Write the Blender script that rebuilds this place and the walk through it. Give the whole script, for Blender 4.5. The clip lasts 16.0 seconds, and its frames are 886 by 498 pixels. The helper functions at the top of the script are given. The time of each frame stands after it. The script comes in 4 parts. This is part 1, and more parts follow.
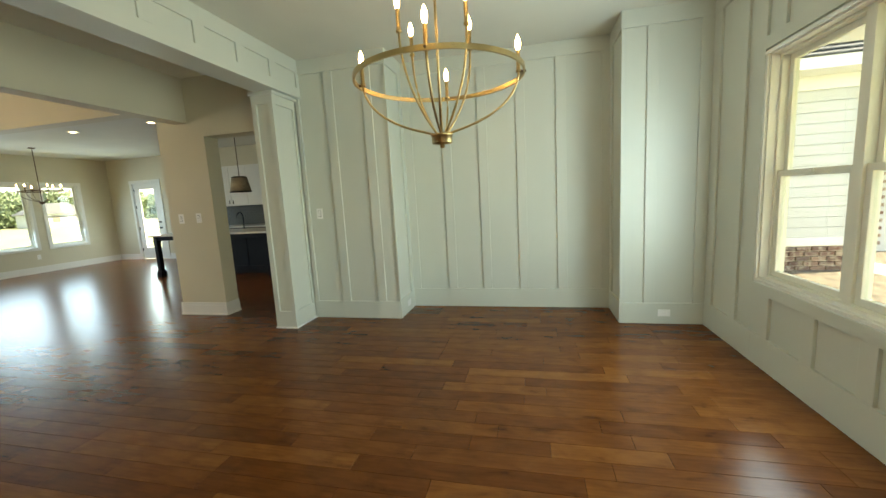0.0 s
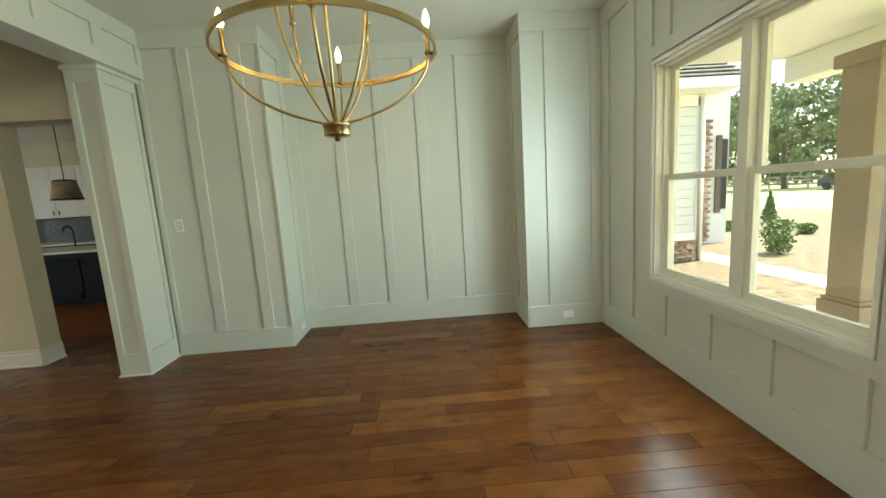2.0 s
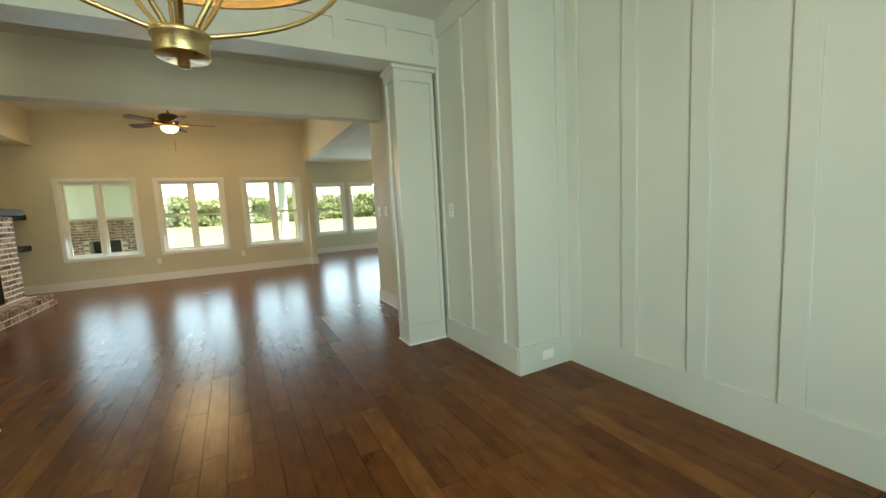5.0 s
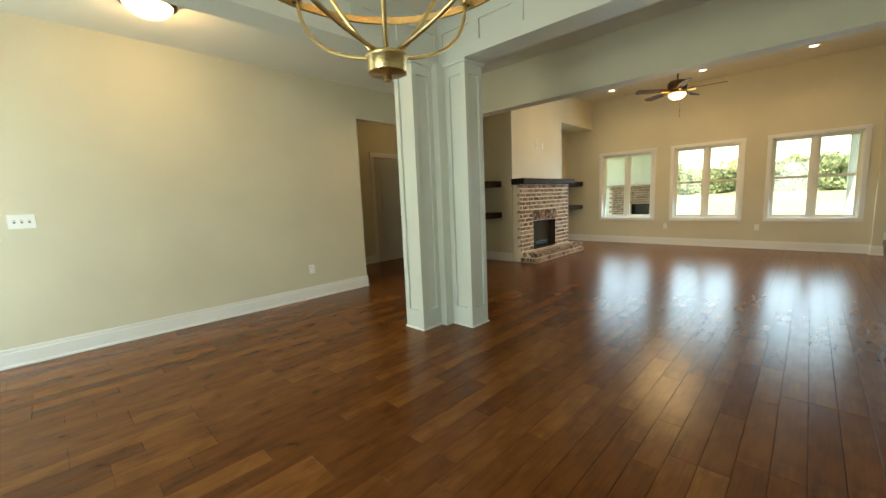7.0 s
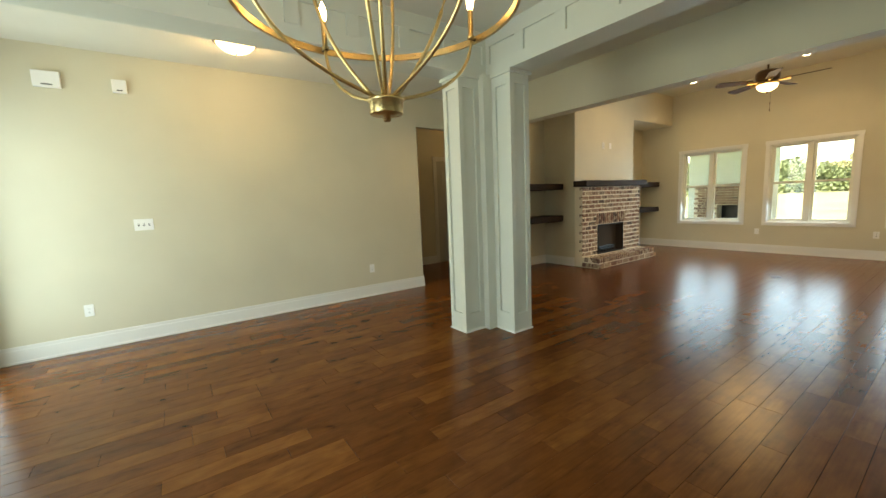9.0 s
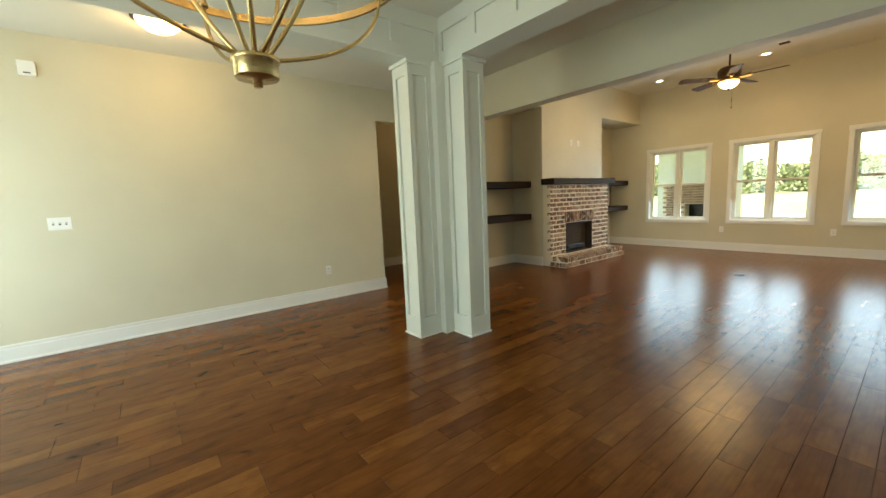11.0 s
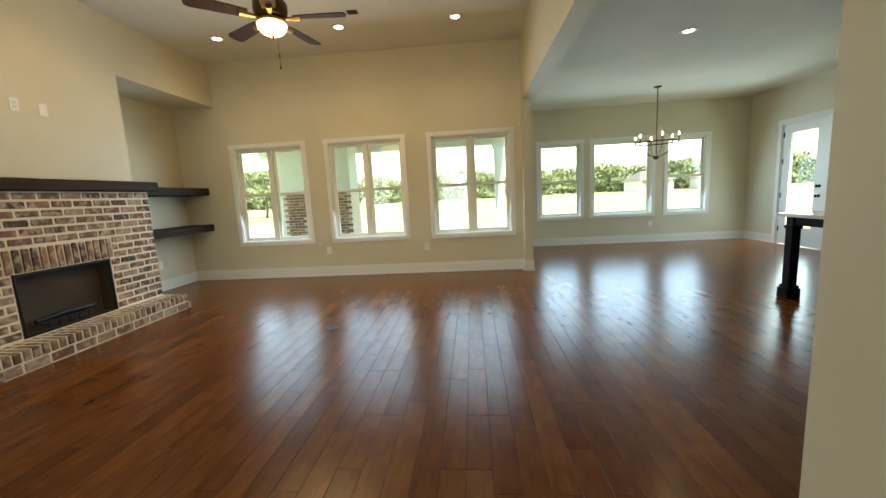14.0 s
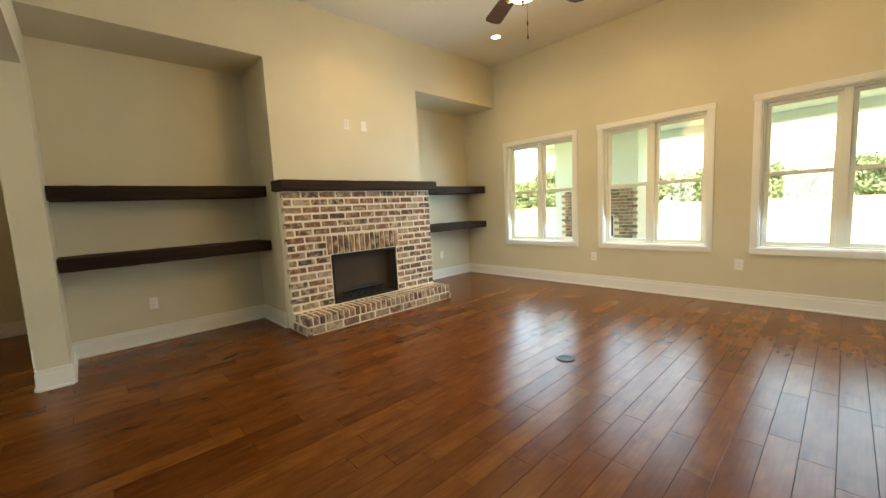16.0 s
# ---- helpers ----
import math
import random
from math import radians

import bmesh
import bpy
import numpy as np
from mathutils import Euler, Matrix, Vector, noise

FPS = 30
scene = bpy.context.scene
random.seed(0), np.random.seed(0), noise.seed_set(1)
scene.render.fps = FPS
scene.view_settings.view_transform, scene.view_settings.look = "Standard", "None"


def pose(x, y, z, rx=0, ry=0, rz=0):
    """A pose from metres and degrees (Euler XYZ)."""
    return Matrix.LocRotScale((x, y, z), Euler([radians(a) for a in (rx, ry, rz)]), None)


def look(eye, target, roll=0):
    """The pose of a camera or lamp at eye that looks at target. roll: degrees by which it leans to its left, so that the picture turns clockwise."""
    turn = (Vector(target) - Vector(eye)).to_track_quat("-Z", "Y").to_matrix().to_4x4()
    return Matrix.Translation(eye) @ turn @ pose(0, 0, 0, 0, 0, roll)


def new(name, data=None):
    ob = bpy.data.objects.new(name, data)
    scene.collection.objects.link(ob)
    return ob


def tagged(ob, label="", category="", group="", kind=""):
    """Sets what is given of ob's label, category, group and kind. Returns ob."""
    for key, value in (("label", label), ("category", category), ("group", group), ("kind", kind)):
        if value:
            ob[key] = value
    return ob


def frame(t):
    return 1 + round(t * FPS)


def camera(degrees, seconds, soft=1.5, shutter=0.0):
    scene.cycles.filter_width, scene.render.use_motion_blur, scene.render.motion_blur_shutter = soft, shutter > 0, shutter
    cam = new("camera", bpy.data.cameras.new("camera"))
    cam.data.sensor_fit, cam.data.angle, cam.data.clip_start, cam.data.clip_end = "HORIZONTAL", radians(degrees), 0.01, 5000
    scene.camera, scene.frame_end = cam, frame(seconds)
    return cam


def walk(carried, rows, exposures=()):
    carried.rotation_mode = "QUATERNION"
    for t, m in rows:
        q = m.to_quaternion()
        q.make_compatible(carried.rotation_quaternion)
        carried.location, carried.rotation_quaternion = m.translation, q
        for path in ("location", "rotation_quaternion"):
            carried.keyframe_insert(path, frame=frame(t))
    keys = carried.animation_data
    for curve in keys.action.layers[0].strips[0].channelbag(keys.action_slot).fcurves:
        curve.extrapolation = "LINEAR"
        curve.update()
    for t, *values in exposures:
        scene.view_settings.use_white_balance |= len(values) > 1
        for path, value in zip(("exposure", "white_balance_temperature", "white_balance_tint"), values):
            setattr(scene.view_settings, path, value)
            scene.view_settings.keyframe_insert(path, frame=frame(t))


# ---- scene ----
cam = camera(98.7, 16.0)
PATH = [
    (0, (0.332, 0.279, 1.416), (2.26, 0.732, 1.142), -3.2),
    (0.5, (0.46, 0.407, 1.428), (2.401, 0.803, 1.15), -3.2),
    (1, (0.503, 0.527, 1.428), (2.446, 0.918, 1.157), -3.0),
    (1.5, (0.569, 0.572, 1.439), (2.54, 0.778, 1.171), -3.1),
    (2, (0.72, 0.394, 1.414), (2.699, 0.313, 1.137), -3.7),
    (2.5, (0.948, 0.111, 1.391), (2.93, 0.037, 1.128), -4.1),
    (3, (1.299, -0.076, 1.397), (3.28, -0.148, 1.132), -3.9),
    (5.5, (3.010, -0.414, 1.309), (3.311, 1.551, 1.089), -2.7),
    (6, (3.33, -0.416, 1.34), (3.009, 1.545, 1.112), -2.6),
    (6.5, (3.507, -0.293, 1.323), (2.543, 1.443, 1.087), -2.6),
    (7, (3.59, -0.026, 1.326), (2.212, 1.4, 1.064), -2.4),
    (7.5, (3.678, 0.043, 1.379), (2.125, 1.276, 1.119), -1.9),
    (8, (3.766, 0.072, 1.43), (2.157, 1.233, 1.178), -2.0),
    (10.5, (3.948, 0.249, 1.358), (2.318, 1.38, 1.102), -2.6),
    (11, (3.844, 0.469, 1.351), (2.281, 1.691, 1.094), -2.5),
    (11.5, (3.719, 0.864, 1.333), (2.475, 2.406, 1.058), -2.8),
    (12, (3.61, 1.525, 1.345), (2.556, 3.2, 1.053), -3.1),
    (12.5, (3.592, 2.217, 1.413), (2.743, 4.004, 1.12), -3.3),
    (13, (3.522, 2.842, 1.406), (2.817, 4.691, 1.114), -3.2),
    (13.5, (3.548, 3.416, 1.332), (3.095, 5.344, 1.053), -3.3),
    (14, (3.612, 3.947, 1.307), (3.448, 5.921, 1.025), -3.0),
    (14.5, (3.678, 4.472, 1.278), (3.305, 6.419, 1.013), -3.5),
    (15, (3.606, 4.798, 1.275), (2.78, 6.602, 1.021), -3.5),
    (15.5, (3.603, 4.825, 1.272), (2.262, 6.292, 1.049), -3.4),
    (16, (3.635, 4.881, 1.279), (2.187, 6.244, 1.063), -2.9),
]
walk(cam, [(t, look(eye, target, lean)) for t, eye, target, lean in PATH], exposures=[(0, 3.0, 8900, 8), (3, 2.9, 8800, 6), (5.5, 2.95, 8800, 6), (6.1, 3.15, 8800, 7), (8, 2.95, 9100, 9), (12.5, 3.15, 8700, 9), (14.5, 2.9, 8000, 7), (16, 3.45, 9000, 10)])

# ---- world, sun and lamps ----
SUN_ELEVATION, SUN_AZIMUTH = 58, 165      # degrees; azimuth clockwise from +y
world = bpy.data.worlds.new("world")
scene.world = world
world.use_nodes = True
wn = world.node_tree
sky = wn.nodes.new("ShaderNodeTexSky")
sky.sky_type = 'NISHITA'
sky.sun_disc = False
sky.sun_elevation = radians(SUN_ELEVATION)
sky.sun_rotation = radians(SUN_AZIMUTH)
wn.links.new(sky.outputs[0], wn.nodes["Background"].inputs[0])
wn.nodes["Background"].inputs[1].default_value = 0.13


def lamp(name, kind, place, energy, colour, size=0.05, target=None, spot=None):
    d = bpy.data.lights.new(name, kind)
    d.energy, d.color = energy, colour
    if kind == 'SUN':
        d.angle = radians(0.5)
    elif kind == 'AREA':
        d.size = size
    else:
        d.shadow_soft_size = size
    if spot:
        d.spot_size, d.spot_blend = radians(spot), 0.7
    ob = new(name, d)
    ob.matrix_world = look(place, target) if target else pose(*place)
    return ob


a, e = radians(SUN_AZIMUTH), radians(SUN_ELEVATION)
sun_way = Vector((math.sin(a) * math.cos(e), math.cos(a) * math.cos(e), math.sin(e)))
lamp("sun", 'SUN', tuple(sun_way * 50), 2.7, (1, 0.95, 0.87), target=(0, 0, 0))
WARM = (1.0, 0.74, 0.42)
CANS = [(0.10, 9.45, 3.66), (1.88, 9.43, 3.66), (3.48, 9.43, 3.66), (0.12, 7.52, 3.66),
        (6.2, 8.9, 3.05), (6.2, 7.0, 3.05), (-0.37, 3.5, 3.05)]
for c in CANS:
    lamp("can_lamp", 'SPOT', (c[0], c[1], c[2] - 0.03), 2.2, WARM, 0.05, (c[0], c[1], 0), 140)
lamp("fan_lamp", 'POINT', (1.89, 7.48, 2.27), 7.5, WARM, 0.50)
lamp("foyer_lamp", 'POINT', (-0.46, 0.78, 2.86), 1.6, WARM, 0.03)
# added warm fill that brightens the side hallway; it has no fixture
lamp("hallway_fill", 'POINT', (-2.3, 5.2, 2.85), 0.5, WARM, 0.10)

# the sky's light in the window openings: x0, x1, z0, z1, y, way, watts
for x0, x1, z0, z1, y, way, watts in ((2.15, 3.61, 0.70, 2.26, -1.385, 1, 10.0), (-1.2, 0.4, 0.1, 2.5, -1.385, 1, 7.2),
                                      (-0.40, 0.75, 0.7, 2.22, 10.33, -1, 4.2), (1.26, 2.45, 0.7, 2.22, 10.33, -1, 4.2), (3.0, 4.22, 0.7, 2.22, 10.33, -1, 4.2),
                                      (5.2, 6.05, 0.7, 2.27, 12.90, -1, 2.9), (6.37, 7.6, 0.7, 2.27, 12.90, -1, 4.3), (7.98, 8.76, 0.7, 2.27, 12.90, -1, 2.9)):
    mid = ((x0 + x1) / 2, y + (-0.10 if way < 0 else 0), (z0 + z1) / 2)
    sky_lamp = lamp("window_sky", 'AREA', mid, watts, (0.50, 0.76, 1.0) if way > 0 else (0.37, 0.64, 1.0), target=(mid[0], mid[1] + way, mid[2] - (0.36 if way < 0 else 0)))
    sky_lamp.data.shape, sky_lamp.data.size, sky_lamp.data.size_y = 'RECTANGLE', x1 - x0, z1 - z0

door_sky = lamp("door_sky", 'AREA', (9.58, 11.55, 1.25), 4.0, (0.54, 0.80, 1.0), target=(8.6, 11.40, 1.05))
door_sky.data.shape, door_sky.data.size, door_sky.data.size_y = 'RECTANGLE', 0.56, 1.7

# ---- materials ----


def material(name, base=(0.8, 0.8, 0.8), rough=0.5, metal=0.0, spec=0.5):
    m = bpy.data.materials.new(name)
    m.use_nodes = True
    b = m.node_tree.nodes["Principled BSDF"]
    b.inputs["Base Color"].default_value = (*base, 1)
    b.inputs["Roughness"].default_value = rough
    b.inputs["Metallic"].default_value = metal
    b.inputs["Specular IOR Level"].default_value = spec
    return m


def tex(m, kind, scale, detail=4.0, stretch=(1, 1, 1), coords="Object", distortion=0.0):
    nt = m.node_tree
    tc, mp = nt.nodes.new("ShaderNodeTexCoord"), nt.nodes.new("ShaderNodeMapping")
    mp.inputs["Scale"].default_value = stretch
    n = nt.nodes.new(kind)
    n.inputs["Scale"].default_value = scale
    if "Detail" in n.inputs:
        n.inputs["Detail"].default_value = detail
    if "Distortion" in n.inputs:
        n.inputs["Distortion"].default_value = distortion
    nt.links.new(tc.outputs[coords], mp.inputs[0])
    nt.links.new(mp.outputs[0], n.inputs["Vector"])
    return n, mp


def ramp(m, source, stops):
    r = m.node_tree.nodes.new("ShaderNodeValToRGB")
    while len(r.color_ramp.elements) < len(stops):
        r.color_ramp.elements.new(0.5)
    for el, (p, c) in zip(r.color_ramp.elements, stops):
        el.position, el.color = p, (*c, 1)
    m.node_tree.links.new(source, r.inputs[0])
    return r.outputs[0]


def mix(m, kind, factor, one, two):
    n = m.node_tree.nodes.new("ShaderNodeMix")
    n.data_type, n.blend_type = 'RGBA', kind
    for socket, value in ((n.inputs[0], factor), (n.inputs[6], one), (n.inputs[7], two)):
        if isinstance(value, (int, float)):
            socket.default_value = value
        elif isinstance(value, tuple):
            socket.default_value = (*value, 1)
        else:
            m.node_tree.links.new(value, socket)
    return n.outputs[2]


def bump(m, height, strength=0.2, distance=0.01):
    n = m.node_tree.nodes.new("ShaderNodeBump")
    n.inputs["Strength"].default_value, n.inputs["Distance"].default_value = strength, distance
    m.node_tree.links.new(height, n.inputs["Height"])
    m.node_tree.links.new(n.outputs[0], m.node_tree.nodes["Principled BSDF"].inputs["Normal"])


def setin(m, name, source):
    m.node_tree.links.new(source, m.node_tree.nodes["Principled BSDF"].inputs[name])


def paint(name, base, rough, mottle=0.04, grain=350):
    """Painted plaster or woodwork: faint roller texture and uneven tone."""
    m = material(name, base, rough)
    n, _ = tex(m, "ShaderNodeTexNoise", 1.3, 3)
    lo = tuple(c * (1 - mottle) for c in base)
    hi = tuple(min(1, c * (1 + mottle)) for c in base)
    setin(m, "Base Color", ramp(m, n.outputs[0], [(0.3, lo), (0.7, hi)]))
    g, _ = tex(m, "ShaderNodeTexNoise", grain, 2)
    bump(m, g.outputs[0], 0.08, 0.002)
    return m


M_WALL = paint("greige_wall_paint", (0.63, 0.582, 0.445), 0.6)
M_PANEL = paint("pale_panel_paint", (0.61, 0.625, 0.555), 0.38, 0.02, 120)
M_CEIL = paint("ceiling_paint", (0.70, 0.68, 0.60), 0.8)
M_TRIM = paint("white_trim_paint", (0.78, 0.77, 0.73), 0.35, 0.02, 120)
M_DOOR = paint("door_paint", (0.55, 0.54, 0.50), 0.4, 0.02, 120)
M_VINYL = material("window_vinyl", (0.80, 0.79, 0.70), 0.4)
M_PLATE = material("plastic_plate", (0.86, 0.85, 0.82), 0.35)
M_SLOT = material("dark_slot", (0.05, 0.05, 0.05), 0.5)
M_BLACK = material("black_metal", (0.015, 0.015, 0.015), 0.4, 0.6)
M_NAVY = paint("navy_cabinet_paint", (0.006, 0.008, 0.013), 0.5, 0.05, 120)
M_NAVY.node_tree.nodes["Principled BSDF"].inputs["Specular IOR Level"].default_value = 0.15
M_CAB = paint("white_cabinet_paint", (0.78, 0.77, 0.73), 0.4, 0.02, 120)
M_STONE = material("quartz_top", (0.75, 0.74, 0.71), 0.15)
M_SPLASH = material("backsplash_tile", (0.045, 0.04, 0.028), 0.35)
M_BRASS = material("brushed_brass", (0.50, 0.36, 0.17), 0.33, 1.0)
nb, _ = tex(M_BRASS, "ShaderNodeTexNoise", 60, 3, (1, 1, 12))
setin(M_BRASS, "Roughness", ramp(M_BRASS, nb.outputs[0], [(0.3, (0.25,) * 3), (0.7, (0.42,) * 3)]))
M_BRONZE = material("bronze_metal", (0.10, 0.055, 0.03), 0.4, 0.9)
M_NICKEL = material("satin_nickel", (0.5, 0.48, 0.44), 0.3, 1.0)


def glow(name, colour, strength):
    m = material(name, (0.9, 0.85, 0.75), 0.3)
    b = m.node_tree.nodes["Principled BSDF"]
    b.inputs["Emission Color"].default_value = (*colour, 1)
    b.inputs["Emission Strength"].default_value = strength
    return m


M_BULB = glow("lit_candle_bulb", (1.0, 0.66, 0.30), 8)
M_BOWL = glow("lit_glass_bowl", (1.0, 0.70, 0.36), 1.0)
M_CAN = glow("lit_can_lens", (1.0, 0.80, 0.52), 2.2)


def glass(name):
    m = bpy.data.materials.new(name)
    m.use_nodes = True
    nt = m.node_tree
    nt.nodes.remove(nt.nodes["Principled BSDF"])
    t, g = nt.nodes.new("ShaderNodeBsdfTransparent"), nt.nodes.new("ShaderNodeBsdfGlossy")
    t.inputs[0].default_value, g.inputs["Roughness"].default_value = (0.93, 0.96, 0.94, 1), 0.02
    x = nt.nodes.new("ShaderNodeMixShader")
    x.inputs[0].default_value = 0.04
    nt.links.new(t.outputs[0], x.inputs[1])
    nt.links.new(g.outputs[0], x.inputs[2])
    nt.links.new(x.outputs[0], nt.nodes["Material Output"].inputs[0])
    return m


M_GLASS = glass("window_glass")


def wood_floor():
    """Red-brown hand-scraped planks, every board with its own tone."""
    m = material("stained_plank", (0.12, 0.05, 0.02), 0.3, 0.0, 0.21)
    nt = m.node_tree
    info = nt.nodes.new("ShaderNodeObjectInfo")
    attr = nt.nodes.new("ShaderNodeAttribute")
    attr.attribute_name = "tone"
    add = nt.nodes.new("ShaderNodeMath")
    nt.links.new(info.outputs["Random"], add.inputs[0])
    nt.links.new(attr.outputs["Fac"], add.inputs[1])
    fr = nt.nodes.new("ShaderNodeMath")
    fr.operation = 'FRACT'
    nt.links.new(add.outputs[0], fr.inputs[0])
    tone = ramp(m, fr.outputs[0], [(0.0, (0.110, 0.031, 0.007)), (0.25, (0.140, 0.043, 0.010)),
                                   (0.7, (0.164, 0.053, 0.012)), (1.0, (0.200, 0.070, 0.017))])
    cloud, _ = tex(m, "ShaderNodeTexNoise", 11.0, 6, (1.0, 0.45, 1), distortion=0.5)
    knots = ramp(m, cloud.outputs[0], [(0.25, (0.36, 0.30, 0.25)), (0.36, (0.82, 0.78, 0.74)), (0.56, (1.05, 1.06, 1.06)), (0.66, (1.15, 1.18, 1.18)), (0.80, (0.88, 0.85, 0.82))])
    grain, _ = tex(m, "ShaderNodeTexNoise", 70, 5, (1.0, 0.05, 1))
    fine = ramp(m, grain.outputs[0], [(0.3, (0.86, 0.84, 0.82)), (0.7, (1.08, 1.08, 1.08))])
    setin(m, "Base Color", mix(m, 'MULTIPLY', 1.0, mix(m, 'MULTIPLY', 1.0, tone, knots), fine))
    setin(m, "Roughness", ramp(m, cloud.outputs[0], [(0.3, (0.26,) * 3), (0.7, (0.22,) * 3)]))
    wave, _ = tex(m, "ShaderNodeTexNoise", 9, 2, (2.2, 0.25, 1))
    bump(m, mix(m, 'ADD', 0.25, wave.outputs[0], grain.outputs[0]), 0.06, 0.005)
    return m


M_PLANK = wood_floor()
M_GAP = material("floor_joint", (0.07, 0.028, 0.012), 0.7)


def beam_wood():
    m = material("dark_stained_timber", (0.02, 0.011, 0.007), 0.7, 0.0, 0.2)
    g, _ = tex(m, "ShaderNodeTexNoise", 24, 5, (1.0, 0.06, 1.0), distortion=0.4)
    setin(m, "Base Color", ramp(m, g.outputs[0], [(0.3, (0.010, 0.005, 0.003)), (0.7, (0.040, 0.019, 0.009))]))
    bump(m, g.outputs[0], 0.3, 0.006)
    return m


M_TIMBER = beam_wood()


def brick_face(name):
    """Tumbled brick: colour by piece, whitewash smears, pitted face."""
    m = material(name, (0.2, 0.09, 0.06), 0.85)
    info = m.node_tree.nodes.new("ShaderNodeObjectInfo")
    c = ramp(m, info.outputs["Random"], [(0.0, (0.055, 0.042, 0.038)), (0.16, (0.13, 0.065, 0.045)), (0.45, (0.19, 0.088, 0.058)),
                                         (0.75, (0.25, 0.13, 0.085)), (1.0, (0.36, 0.26, 0.18))])
    n, mp = tex(m, "ShaderNodeTexNoise", 14, 6, coords="Object", distortion=0.5)
    m.node_tree.links.new(info.outputs["Location"], mp.inputs["Location"])
    smear = ramp(m, n.outputs[0], [(0.46, (0, 0, 0)), (0.66, (0.85, 0.85, 0.85))])
    setin(m, "Base Color", mix(m, 'MIX', smear, c, (0.52, 0.42, 0.31)))
    p, _ = tex(m, "ShaderNodeTexNoise", 90, 5)
    bump(m, p.outputs[0], 0.5, 0.004)
    return m


M_BRICK = brick_face("tumbled_brick")
M_MORTAR = paint("lime_mortar", (0.76, 0.67, 0.53), 0.95, 0.10, 160)
M_SOOT = paint("sooted_firebrick", (0.065, 0.046, 0.032), 0.9, 0.3, 80)


def ground_mat(name, c1, c2, scale, rough=0.95, fine=30):
    m = material(name, c1, rough)
    n, _ = tex(m, "ShaderNodeTexNoise", scale, 6)
    col = ramp(m, n.outputs[0], [(0.3, c1), (0.7, c2)])
    f, _ = tex(m, "ShaderNodeTexNoise", fine, 4)
    setin(m, "Base Color", mix(m, 'MULTIPLY', 1.0, col, ramp(m, f.outputs[0], [(0.25, (0.7,) * 3), (0.75, (1.2,) * 3)])))
    bump(m, f.outputs[0], 0.6, 0.03)
    return m


M_GRASS = ground_mat("dry_grass", (0.20, 0.235, 0.09), (0.33, 0.33, 0.17), 0.25, fine=12)
M_MULCH = ground_mat("straw_mulch", (0.045, 0.036, 0.025), (0.20, 0.165, 0.115), 7, fine=24)
M_CONC = ground_mat("concrete", (0.38, 0.36, 0.33), (0.46, 0.44, 0.41), 1.5, 0.85, 60)
M_LEAF = ground_mat("foliage", (0.12, 0.16, 0.075), (0.17, 0.215, 0.11), 0.6, 0.7, 6)
M_LEAF2 = ground_mat("shrub_leaves", (0.06, 0.12, 0.03), (0.11, 0.19, 0.05), 3, 0.7, 20)
M_BARK = ground_mat("bark", (0.09, 0.065, 0.045), (0.15, 0.11, 0.08), 6)
M_SIDING = paint("cream_siding_paint", (0.58, 0.575, 0.54), 0.6)
M_STUCCO = paint("porch_stucco", (0.66, 0.72, 0.68), 0.8)
M_POST = paint("tan_porch_post", (0.24, 0.18, 0.125), 0.8, 0.10, 60)
M_ROOF = ground_mat("roof_shingle", (0.07, 0.075, 0.075), (0.13, 0.13, 0.125), 5, 0.9, 60)
M_FENCE = ground_mat("fence_wood", (0.30, 0.24, 0.17), (0.40, 0.33, 0.24), 2)
M_CAR = material("car_paint", (0.03, 0.035, 0.045), 0.25, 0.4)
M_SHADE = ground_mat("woven_shade", (0.34, 0.28, 0.20), (0.45, 0.38, 0.28), 12, 0.9, 90)

# ---- mesh helpers ----


def finish(bm, name, mat, parent=None, smooth=False):
    bmesh.ops.recalc_face_normals(bm, faces=bm.faces)
    d = bpy.data.meshes.new(name)
    bm.to_mesh(d)
    bm.free()
    for mm in (mat if isinstance(mat, (list, tuple)) else [mat]):
        d.materials.append(mm)
    if smooth:
        for p in d.polygons:
            p.use_smooth = True
    ob = new(name, d)
    if parent:
        ob.parent = parent
    return ob


def add_box(bm, b, bevel=0.0):
    x0, x1, y0, y1, z0, z1 = b
    m = Matrix.LocRotScale(((x0 + x1) / 2, (y0 + y1) / 2, (z0 + z1) / 2), None, (abs(x1 - x0), abs(y1 - y0), abs(z1 - z0)))
    r = bmesh.ops.create_cube(bm, size=1, matrix=m)
    if bevel:
        edges = list({ed for v in r["verts"] for ed in v.link_edges})
        bmesh.ops.bevel(bm, geom=edges, offset=bevel, segments=2, affect='EDGES', profile=0.6)


def solid(name, boxes, mat, bevel=0.0, parent=None):
    bm = bmesh.new()
    for b in boxes:
        add_box(bm, b, bevel)
    return finish(bm, name, mat, parent)


def lathe_into(bm, profile, centre=(0, 0), steps=28):
    rings = []
    for r, z in profile:
        rings.append([bm.verts.new((centre[0] + r * math.cos(2 * math.pi * i / steps), centre[1] + r * math.sin(2 * math.pi * i / steps), z)) for i in range(steps)])
    for r1, r2 in zip(rings, rings[1:]):
        for i in range(steps):
            j = (i + 1) % steps
            bm.faces.new((r1[i], r1[j], r2[j], r2[i]))
    for ring in (rings[0], rings[-1]):
        bm.faces.new(ring)


def lathe(name, profile, mat, centre=(0, 0), steps=28, parent=None):
    bm = bmesh.new()
    lathe_into(bm, profile, centre, steps)
    return finish(bm, name, mat, parent, smooth=True)


